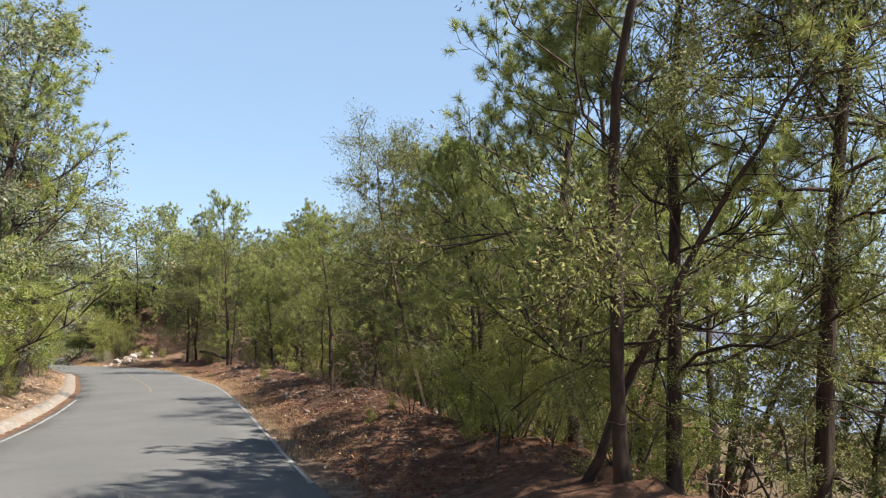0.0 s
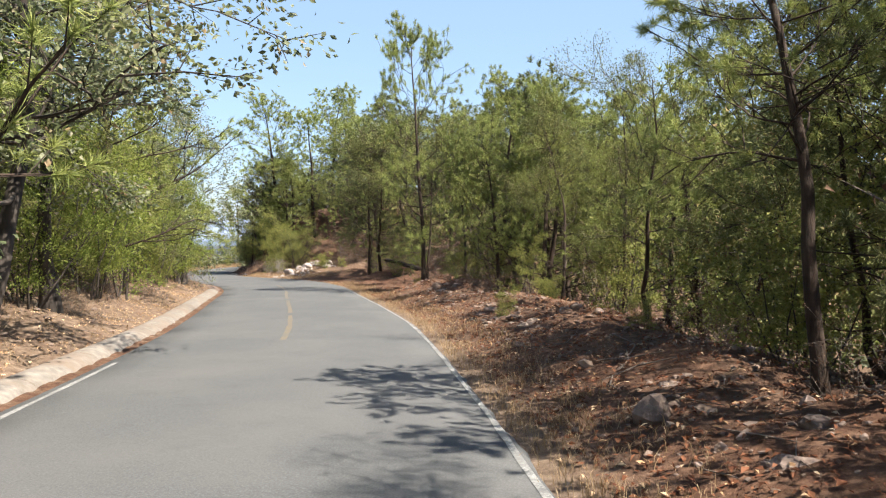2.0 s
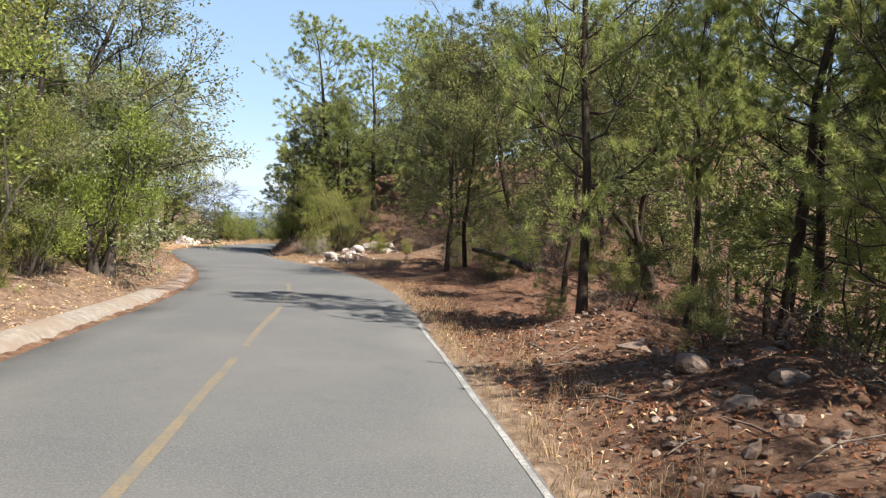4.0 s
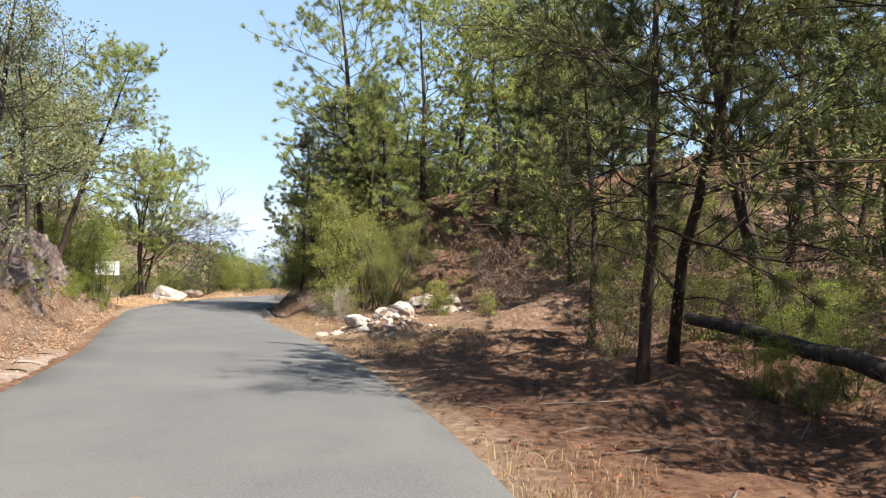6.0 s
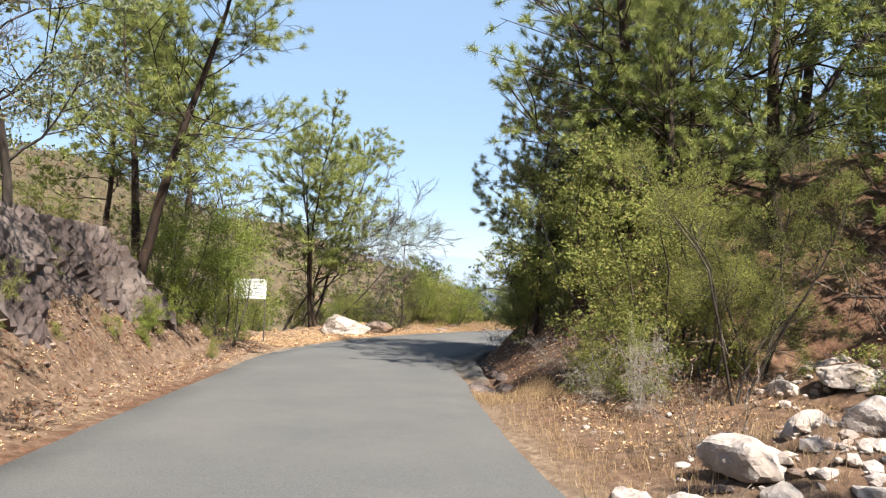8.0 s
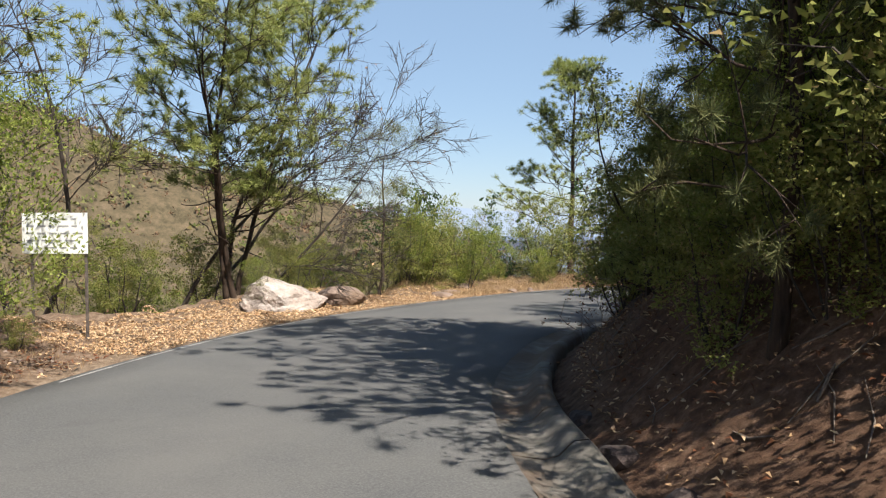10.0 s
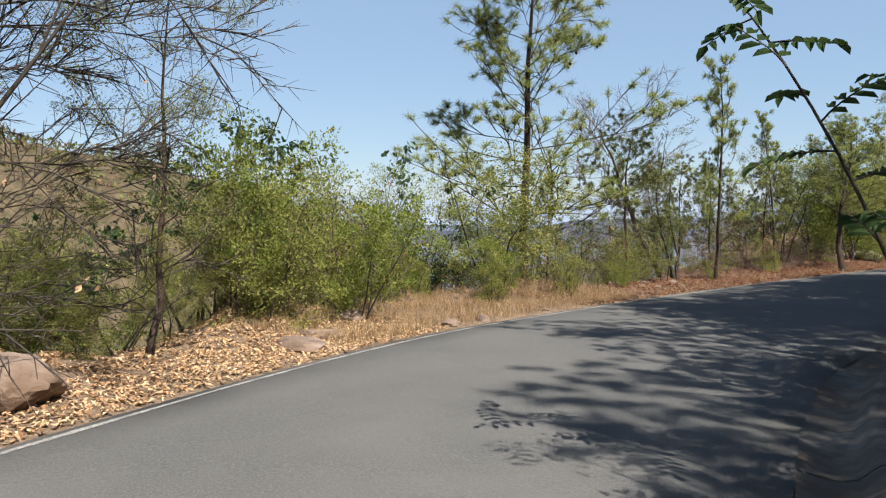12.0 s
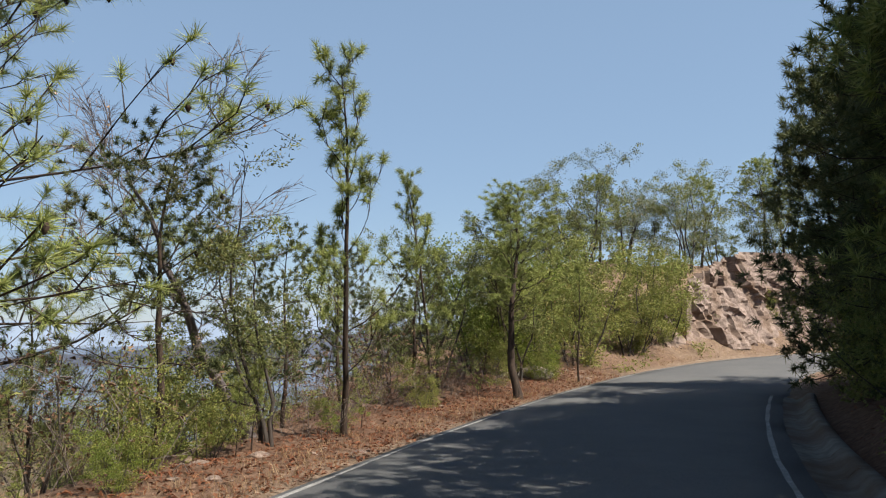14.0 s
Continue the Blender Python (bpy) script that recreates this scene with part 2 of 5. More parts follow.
DIST = [0, 0.6, 1.2, 2.5, 4, 6, 9, 14, 25, 45, 80]
LEFT_BANK = {
    -30: [0, .05, .25, .6, 1.1, 2.0, 3.4, 5.5, 10, 16, 24], 45: [0, .05, .25, .6, 1.1, 1.9, 3.2, 5.2, 9, 15, 22],
    60: [0, .05, .25, .6, 1.0, 1.6, 2.6, 4.5, 8, 13, 18], 68: [0, .03, .2, .9, 2.2, 3.0, 3.8, 5, 8, 12, 16],
    75: [0, .03, .25, 1.9, 3.0, 3.4, 4.0, 5, 7, 9, 10], 85: [0, .03, .25, 2.0, 2.9, 3.3, 3.6, 4, 4, 3, 0], 89.5: [0, .0, .06, .3, .5, .6, .6, .6, 0, -4, -14],
    93: [0, .02, .05, .1, .05, -.5, -1.8, -4.6, -12, -26, -42], 104: [0, 0, .05, .1, -.3, -1.2, -2.8, -6, -13, -27, -44],
    118: [0, 0, .05, .05, -.4, -1.3, -3, -6.2, -13, -26, -42], 126: [0, 0, .1, .2, .2, 0, -.6, -2.5, -8, -18, -36],
    134: [0, .1, .2, .5, 1.0, 1.3, 1.2, -0.5, -7, -18, -38], 140: [0, .1, .3, 1.0, 3.2, 4.6, 4.8, 3, -5, -16, -36],
    190: [0, .1, .3, 1.0, 3.2, 5.0, 5.2, 3, -5, -16, -36]}
RIGHT_BANK = {
    -30: [0, -.02, .05, 0, -.5, -1.4, -3, -6, -13, -26, -42], 8: [0, 0, .12, .3, -.2, -1.3, -3.2, -6.5, -13, -26, -42],
    16: [0, 0, .18, .5, .2, -1.0, -3, -6.2, -13, -26, -42], 42: [0, 0, .18, .5, .25, -.8, -2.6, -5.8, -12, -25, -40],
    50: [0, 0, 0, .12, .05, -.5, -1.6, -4, -9, -20, -32], 57: [0, 0, 0, .06, .15, .15, .1, -.6, -3, -8, -15],
    66: [0, 0, .02, .12, .25, .35, .7, 1.4, 2.0, 1, -2], 72: [0, 0, .05, .15, .3, .45, 1.6, 3.4, 4.5, 4, 2],
    79.2: [0, .06, .16, .3, .5, .7, 2.4, 4.2, 6, 6, 4], 80.4: [-.08, -.2, .2, .7, 1.1, 1.6, 3.2, 4.8, 6.3, 6.3, 4.7], 84: [-.08, -.2, .3, 1.6, 3.4, 4.6, 5.4, 6.2, 7, 7, 6],
    92: [-.08, -.2, .35, 1.8, 3.6, 4.8, 5.6, 6.5, 8, 9, 9], 112: [-.08, -.2, .25, 1.2, 2.6, 4.0, 5.2, 7, 10, 14, 18],
    130: [0, 0, .1, .5, 1.2, 2.2, 3.6, 6, 9, 13, 17], 190: [0, 0, .1, .5, 1.2, 2.2, 3.6, 6, 9, 13, 17]}


def bank_height(table, s, d):
    keys = np.array(sorted(table), float)
    rows = np.stack([np.interp(d, DIST, table[k]) for k in sorted(table)])
    k = np.clip(np.searchsorted(keys, s) - 1, 0, len(keys) - 2)
    f = np.clip((s - keys[k]) / (keys[k + 1] - keys[k]), 0, 1)
    f = f * f * (3 - 2 * f)
    j = np.arange(len(s))
    return rows[k, j] * (1 - f) + rows[k + 1, j] * f


WAVES = np.random.default_rng(5)


def make_waves(size, n):
    a = WAVES.uniform(0, 2 * np.pi, n)
    k = 2 * np.pi / size * WAVES.uniform(0.6, 1.7, n)
    return np.stack([np.cos(a) * k, np.sin(a) * k, WAVES.uniform(0, 6.28, n)], 1)


W_HILL, W_LUMP, W_CLOD = make_waves(70, 8), make_waves(5, 12), make_waves(0.9, 16)


CREST_TURN = [0, 25, 36, 44, 50, 57, 65, 73, 90, 120, 160, 200, 230, 300, 360]
CREST_HEIGHT = [-75, -70, -30, 0, 5, 13, 23, 34, 44, 46, 40, 20, -60, -75, -75]


def rough(w, x, y):
    return sum(np.sin(a * x + b * y + c) for a, b, c in w) / math.sqrt(len(w))


def road_frame(x, y):
    """For places: station along the road, offset across it (right is positive), and the road's height there."""
    x, y = np.asarray(x, float), np.asarray(y, float)
    n = np.empty(len(x), int)
    for i in range(0, len(x), 4000):
        q = (ROAD[None, :, 0] - x[i:i + 4000, None]) ** 2 + (ROAD[None, :, 1] - y[i:i + 4000, None]) ** 2
        n[i:i + 4000] = q.argmin(1)
    dx, dy = x - ROAD[n, 0], y - ROAD[n, 1]
    side = np.sign(dx * RIGHT[n, 0] + dy * RIGHT[n, 1])
    along = np.clip(dx * TAN[n, 0] + dy * TAN[n, 1], -0.5, 0.5)
    lat = side * np.hypot(dx, dy)
    lat = np.where(np.hypot(dx, dy) < 6, dx * RIGHT[n, 0] + dy * RIGHT[n, 1], lat)
    z = ROAD[n, 2] + along * np.gradient(ROAD[:, 2], 0.5)[n]
    return STATION[n] + along, lat, z


def ground(x, y):
    """Height of the land at places given as arrays."""
    x, y = np.asarray(x, float), np.asarray(y, float)
    s, lat, z = road_frame(x, y)
    d = np.maximum(np.abs(lat) - HALF, 0)
    far = np.clip(d, 0, 80)
    h = np.where(lat < 0, bank_height(LEFT_BANK, s, far), bank_height(RIGHT_BANK, s, far))
    grow = np.clip((d - 0.5) / 2.5, 0, 1)
    h = h + grow * (0.17 * rough(W_LUMP, x, y) + 0.075 * rough(W_CLOD, x, y)) + np.clip((d - 10) / 40, 0, 1) * 1.5 * rough(W_HILL, x, y)
    h = h + 0.5 * np.exp(-((x + 34.1) ** 2 + (y - 82.3) ** 2) / 0.9) + 0.4 * np.exp(-((x + 35.3) ** 2 + (y - 86.9) ** 2) / 1.2)
    fall = np.clip((x + 4) / 50, 0, 1) * np.clip((s - 44) / 14, 0, 1) * (lat > 0)
    h = h - 55 * fall * fall * (3 - 2 * fall)
    out = np.clip((d - 70) / 60, 0, 1)
    r, turn = np.hypot(x + 48, y - 91), np.degrees(np.arctan2(-(x + 48), y - 91)) % 360
    crest = np.interp(turn, CREST_TURN, CREST_HEIGHT) + 2.2 * rough(W_HILL, x / 1.2, y / 1.2)
    near, away = np.clip((r - 95) / 145, 0, 1), np.clip((r - 240) / 330, 0, 1)
    wide = -52 + (crest + 52) * near * near * (3 - 2 * near) * (1 - away * away * (3 - 2 * away)) - 95 * np.clip((r - 300) / 700, 0, 1) + 3 * rough(W_HILL, x, y)
    h = h * (1 - out) + wide * out
    return z + h - 0.05 * (d <= 0.0) - 0.02


def on_road(s, lat):
    """The place at a station and an offset, and the heading of the road there in degrees."""
    k = np.clip((np.asarray(s, float) - S0) / 0.5, 0, len(ROAD) - 1.001)
    i, f = np.floor(k).astype(int), (k % 1)[..., None]
    p = ROAD[i] * (1 - f) + ROAD[i + 1] * f
    r = RIGHT[i] * (1 - f) + RIGHT[i + 1] * f
    p = p.copy()
    p[..., :2] += r * np.asarray(lat, float)[..., None]
    return p


# ---- mesh tools ----
class Geo:
    """Collects vertices and faces, and makes one mesh of them."""

    def __init__(self):
        self.v, self.q, self.t, self.n = [], [], [], 0

    def add(self, v, quads=None, tris=None):
        if quads is not None and len(quads):
            self.q.append(np.asarray(quads, int) + self.n)
        if tris is not None and len(tris):
            self.t.append(np.asarray(tris, int) + self.n)
        self.v.append(np.asarray(v, float).reshape(-1, 3))
        self.n += len(self.v[-1])

    def tube(self, pts, radii, sides):
        pts, radii = np.asarray(pts, float), np.asarray(radii, float)
        d = np.gradient(pts, axis=0)
        d /= np.linalg.norm(d, axis=1, keepdims=True) + 1e-9
        a = np.cross(d, (0.31, 0.17, 0.93) if abs(d[0, 2]) < 0.8 else (1, 0.1, 0))
        a /= np.linalg.norm(a, axis=1, keepdims=True) + 1e-9
        b = np.cross(d, a)
        w = np.arange(sides) * 2 * np.pi / sides
        ring = pts[:, None] + radii[:, None, None] * (np.cos(w)[None, :, None] * a[:, None] + np.sin(w)[None, :, None] * b[:, None])
        i = (np.arange(len(pts) - 1)[:, None] * sides + np.arange(sides)).ravel()
        j = (np.arange(len(pts) - 1)[:, None] * sides + (np.arange(sides) + 1) % sides).ravel()
        self.add(ring.reshape(-1, 3), np.stack([i, j, j + sides, i + sides], 1))

    def mesh(self, name, mat, smooth=True):
        me = bpy.data.meshes.new(name)
        v = np.concatenate(self.v)
        q = np.concatenate(self.q) if self.q else np.zeros((0, 4), int)
        t = np.concatenate(self.t) if self.t else np.zeros((0, 3), int)
        me.vertices.add(len(v))
        me.vertices.foreach_set("co", v.ravel())
        me.loops.add(q.size + t.size)
        me.loops.foreach_set("vertex_index", np.r_[q.ravel(), t.ravel()].astype(np.int32))
        me.polygons.add(len(q) + len(t))
        me.polygons.foreach_set("loop_start", np.r_[np.arange(len(q)) * 4, q.size + np.arange(len(t)) * 3].astype(np.int32))
        me.polygons.foreach_set("use_smooth", np.full(len(q) + len(t), smooth))
        me.update(calc_edges=True)
        me.materials.append(mat)
        return me


def unit(v):
    return v / (np.linalg.norm(v, axis=-1, keepdims=True) + 1e-9)


def leaves(geo, rng, pos, size, long=2.0, droop=0.25, small=False, way=None):
    """Folded leaves, each a kite of four corners; small ones are spears of three."""
    n = len(pos)
    d = rng.normal(0, 1, (n, 3)) + (0, 0, -droop)
    d = unit(d if way is None else way * 1.3 + d * 0.75)
    side = unit(np.cross(d, rng.normal(0, 1, (n, 3))))
    L, w = size[:, None] * 0.5, size[:, None] / long * 0.5
    if small:
        geo.add(np.stack([pos - d * L * 0.7 - side * w, pos - d * L * 0.4 + side * w, pos + d * L], 1), None, np.arange(3 * n).reshape(-1, 3))
        return
    up = np.cross(d, side)
    v = np.stack([pos - d * L, pos + side * w + up * w * 0.35, pos + d * L, pos - side * w + up * w * 0.35], 1)
    geo.add(v, np.arange(4 * n).reshape(-1, 4))


def tufts(geo, rng, pos, way, length, each, width, spread=0.8):
    """Sprays of long pine needles round the ends of twigs."""
    n = len(pos)
    d = unit(way[:, None] * 0.6 + unit(rng.normal(0, 1, (n, each, 3))) * spread * 1.25 + (0, 0, 0.1))
    p = pos[:, None] + way[:, None] * rng.uniform(-0.15, 0.02, (n, each, 1)) + d * 0.01
    side = unit(np.cross(d, rng.normal(0, 1, (n, each, 3)))) * width * rng.uniform(0.7, 1.4, (n, each, 1))
    tip = p + d * (length * rng.uniform(0.7, 1.15, (n, each, 1)))
    geo.add(np.stack([p + side, p - side, tip], 2).reshape(-1, 3), None, np.arange(3 * n * each).reshape(-1, 3))


def way_from(rng, p, d, length, n, wander, pull):
    pts, p, d = [p], np.array(p, float), unit(np.array(d, float))
    for _ in range(n):
        d = unit(d + rng.normal(0, wander, 3) + (0, 0, pull))
        p = p + d * length / n
        pts.append(p)
    return np.array(pts)


def along(pts, f):
    k = min(f, 0.999) * (len(pts) - 1)
    i = int(k)
    return pts[i] * (1 - k + i) + pts[i + 1] * (k - i), unit(pts[i + 1] - pts[i])


def skeleton(rng, h, r, stems=1, lean=0.05, wander=0.05, limbs=24, first=0.35, reach=None, rise=None, pull=0.06, forks=5, spread=0.95, twigs=3, twig=0.45, sides=8, fan=0.35, crooked=0.14, inner=0.32, wood_twigs=True, fine=0, bow=0.0, wood_forks=True):
    """Trunks, crooked limbs, forks and twigs. Returns the wood and the ends of the twigs with their directions."""
    wood, ends, ways = Geo(), [], []
    small = h < 4
    for k in range(stems):
        a = rng.uniform(0, 6.28) if stems == 1 else 6.28 * k / stems + rng.uniform(-0.5, 0.5)
        tilt = lean if stems == 1 else fan * rng.uniform(0.4, 1.25)
        hh = h * (1 if k == 0 else rng.uniform(0.68, 0.98))
        n = 6 if small else 11
        trunk = way_from(rng, (0.12 * math.cos(a) * (stems > 1), 0.12 * math.sin(a) * (stems > 1), -0.25), (math.cos(a) * tilt, math.sin(a) * tilt, 1), hh + 0.25, n, wander, 0.05)
        if bow:
            f = np.linspace(0, 1, n + 1)
            trunk[:, 0] += bow * np.sin(f * 3.1) * math.cos(a)
            trunk[:, 1] += bow * np.sin(f * 3.1) * math.sin(a)
        rr = r * (1 if stems == 1 else 0.75) * np.linspace(1, 0.08, n + 1) ** 0.85
        rr[0] *= 1.35
        wood.tube(trunk, rr, sides)
        for i in range(limbs):
            f = first + (0.985 - first) * (i + rng.uniform(0, 1)) / limbs
            g = (f - first) / (1 - first)
            p, d = along(trunk, f)
            az = i * 2.4 + rng.uniform(-0.8, 0.8)
            el = rise(g) + rng.uniform(-0.22, 0.22)
            L = max(reach(g) * h * rng.choice((0.6, 0.85, 1.0, 1.18)) * rng.uniform(0.85, 1.1), 0.12)
            n = 3 if small else 5
            limb = way_from(rng, p, (math.cos(az) * math.cos(el), math.sin(az) * math.cos(el), math.sin(el)), L, n, crooked, pull)
            lr = max(0.27 * r * (1.12 - f) * min(1.0, 0.5 + L / (0.3 * h)), 0.004 if small else 0.013)
            wood.tube(limb, lr * np.linspace(1, 0.3, n + 1), 4 if not small else 3)
            for j in range(forks):
                u = inner + (1 - inner) * (j + rng.uniform(0.1, 1)) / forks
                q, e = along(limb, u)
                across = unit(np.cross(e, (0, 0, 1.0))) * (1 if (i + j) % 2 else -1)
                w = unit(e + across * spread * rng.uniform(0.5, 1.2) + rng.normal(0, 0.25, 3) + (0, 0, 0.18))
                fl = L * (0.72 - 0.40 * u) * rng.uniform(0.7, 1.25) + twig * 0.35
                m = 2 if fine == 0 else 3
                fork = way_from(rng, q, w, fl, m, crooked + 0.06, pull)
                if wood_forks:
                    wood.tube(fork, lr * 0.5 * np.linspace(1, 0.35, m + 1) + 0.002, 3)
                for t in range(twigs):
                    s, v = along(fork, 0.35 + 0.65 * (t + rng.uniform(0.3, 1)) / twigs)
                    v = unit(v + rng.normal(0, 0.55, 3) + (0, 0, 0.15))
                    end = s + v * twig * rng.uniform(0.55, 1.2)
                    if wood_twigs:
                        wood.tube([s, end], [0.005, 0.002] if small else [0.009, 0.004], 3)
                    for _ in range(fine):
                        b = s + (end - s) * rng.uniform(0.2, 1)
                        c = unit(v + rng.normal(0, 0.6, 3))
                        wood.tube([b, b + c * twig * rng.uniform(0.3, 0.75)], [0.005, 0.002], 3)
                    ends.append(end)
                    ways.append(v)
            ends.append(limb[-1])
            ways.append(unit(limb[-1] - limb[-2]))
        ends.append(trunk[-1])
        ways.append(np.array((0, 0, 1.0)))
    return wood, np.array(ends), np.array(ways)


def clumps(rng, ends, ways, each, radius, droop=0.0):
    """Leaf places packed in flattened clumps round the ends of twigs, and the way each leaf points."""
    n = len(ends)
    out = unit(rng.normal(0, 1, (n, each, 3)))
    size = radius * rng.uniform(0.6, 1.35, (n, 1, 1))
    p = ends[:, None] + out * size * rng.uniform(0, 1, (n, each, 1)) ** 0.45 * (1, 1, 0.72) - ways[:, None] * size * 0.3
    return p.reshape(-1, 3), unit(out + ways[:, None] * 0.8 + (0, 0, 0.2 - droop)).reshape(-1, 3)


def part(name, me, parent, label=""):
    ob = new(name, me)
    ob.parent = parent
    return tagged(ob, label)


def thing(name, label, category, group="", kind=""):
    return tagged(new(name), label, category, group, kind)


def resting(x, y):
    return float(ground(np.array([x]), np.array([y]))[0])


# ---- rocks ----
def rock_mesh(name, rng, size, mat, cuts=14, detail=3, lumps=0.06, flat=0.35):
    """An angular stone: a ball cut by planes, with uneven faces. Its foot is flat and lies at z 0."""
    bm = bmesh.new()
    bmesh.ops.create_icosphere(bm, subdivisions=detail, radius=1.0)
    v = np.array([p.co[:] for p in bm.verts])
    f = [[p.index for p in q.verts] for q in bm.faces]
    bm.free()
    n = unit(rng.normal(0, 1, (cuts, 3)))
    n = np.vstack([n, (0, 0, -1)])
    off = np.r_[rng.uniform(0.60, 0.98, cuts), flat]
    dots = v @ n.T
    r = np.where(dots > 0.05, off / np.maximum(dots, 0.05), 9).min(1)
    ph = rng.uniform(0, 6, (14, 1))
    k = rng.normal(0, 1, (14, 3)) * np.array([3, 3, 3, 6, 6, 6, 11, 11, 16, 16, 24, 24, 30, 30])[:, None]
    wave = np.abs(np.sin(k @ v.T + ph)) - 0.6
    r = np.minimum(r, 1.12) * (1 + lumps * (wave * np.array([1, 1, 1, .7, .7, .7, .5, .5, .4, .4, .3, .3, .25, .25])[:, None]).sum(0) / 1.6)
    v = v * r[:, None] * np.array(size) * 0.5
    v[:, 2] -= v[:, 2].min() + 0.06 * size[2]
    g = Geo()
    g.add(v, None, f)
    return g.mesh(name, mat, False)


# ---- ground, road, kerb ----
def build_ground():
    def axis(a, b, step, far):
        core = np.arange(a, b, step)
        out = np.cumsum(step * 1.16 ** np.arange(1, 60))
        out = out[out < far]
        return np.r_[(a - out)[::-1], core, core[-1] + out]
    xs, ys = axis(-68, 10, 0.34, 4400), axis(16, 152, 0.34, 4400)
    X, Y = np.meshgrid(xs, ys)
    x, y = X.ravel(), Y.ravel()
    z = ground(x, y)
    s, lat, _ = road_frame(x, y)
    nx = len(xs)
    i = (np.arange(len(ys) - 1)[:, None] * nx + np.arange(nx - 1)).ravel()
    g = Geo()
    g.add(np.stack([x, y, z], 1), np.stack([i, i + 1, i + 1 + nx, i + nx], 1))
    me = g.mesh("ground", SOIL)
    d = np.abs(lat) - HALF
    red_r = np.interp(s, [0, 14, 24, 34, 44, 52, 66, 72, 80, 120], [.9, .9, .85, .8, .8, .95, .8, .55, .8, .9])
    red_l = np.interp(s, [0, 20, 40, 70, 85, 92, 100, 112, 124, 140], [.2, .25, .45, .5, .5, .35, .2, .75, .9, .4])
    red = np.where(lat > 0, red_r, red_l) * np.clip((d + 0.2) / 0.9, 0.35, 1)
    red = np.where((lat < 0) & (d < 0.25) & (s < 84), 0.95, red)
    scrub = np.clip((np.abs(lat) - 14) / 20, 0, 1) * np.where(lat < 0, 1, np.interp(s, [50, 66], [1, 0]))
    for name, val in (("needle_litter", red), ("scrub_cover", scrub)):
        me.attributes.new(name, "FLOAT", "POINT").data.foreach_set("value", val.astype(np.float32))
    tagged(new("ground", me), "dry hillside of tan and red-brown earth falling to a valley", "ground", kind="structure")


def ribbon(name, mat, s0, s1, offsets, heights, step=0.5, wobble=0.0, seed=1, sunk=None):
    """A strip along the road with the given section: offsets across, heights above the road."""
    s = np.arange(s0, s1 + step / 2, step)
    rng = np.random.default_rng(seed)
    g = Geo()
    cols = []
    for k, (o, h) in enumerate(zip(offsets, heights)):
        edge = wobble * (np.sin(s * 1.3 + k) + np.sin(s * 3.1 + 2 * k) * 0.6 + rng.normal(0, 0.5, len(s))) if k in (0, len(offsets) - 1) else 0
        p = on_road(s, o + edge)
        shown = np.ones(len(s)) if sunk is None else np.clip((s - sunk) / 3.0, 0, 1)     # rises out of the soil at its start
        p[:, 2] += h * shown - 0.22 * (1 - shown) * (k > 0)
        cols.append(p)
    v = np.stack(cols, 1)
    n = len(offsets)
    i = (np.arange(len(s) - 1)[:, None] * n + np.arange(n - 1)).ravel()
    g.add(v, np.stack([i, i + 1, i + 1 + n, i + n], 1))
    return g.mesh(name, mat)


def build_road():
    o = np.array([-HALF, -HALF + 0.05, -1.9, -1.0, 0, 1.0, 1.9, HALF - 0.05, HALF])
    h = np.r_[-0.07, 0.0, 0.012, 0.03, 0.038, 0.03, 0.012, 0.0, -0.07]
    road = tagged(new("road", ribbon("road", ASPHALT, -24, 168, o, h, 0.4, 0.035)), "narrow grey sun-bleached asphalt road with worn edges", "road", kind="structure")

    def line(name, label, mat, s0, s1, at, w, dash=None):
        lift = 0.004 + 0.038 - 0.0095 * at * at if abs(at) < 1.9 else 0.007
        n = 0
        s = s0
        while s < s1:
            e = min(s + (dash[0] if dash else 12.0), s1)
            part(name, ribbon(name, mat, s, e, [at - w / 2, at + w / 2], [lift, lift], 0.5, 0.008, int(s)), road, label)
            s = e + (dash[1] if dash else 0.02)
    line("edge_line", "worn white edge line", WHITE_LINE, 10, 48, HALF - 0.1, 0.06)
    line("edge_line", "worn white edge line", WHITE_LINE, 88, 150, -HALF + 0.17, 0.055)
    line("edge_line", "worn white edge line", WHITE_LINE, 2, 30, -HALF + 0.2, 0.07)
    line("edge_line", "worn white edge line", WHITE_LINE, 108, 124, HALF - 0.3, 0.07)
    line("centre_line", "faded yellow centre line", YELLOW_LINE, 32, 57, -0.05, 0.11, (5.5, 0.9))


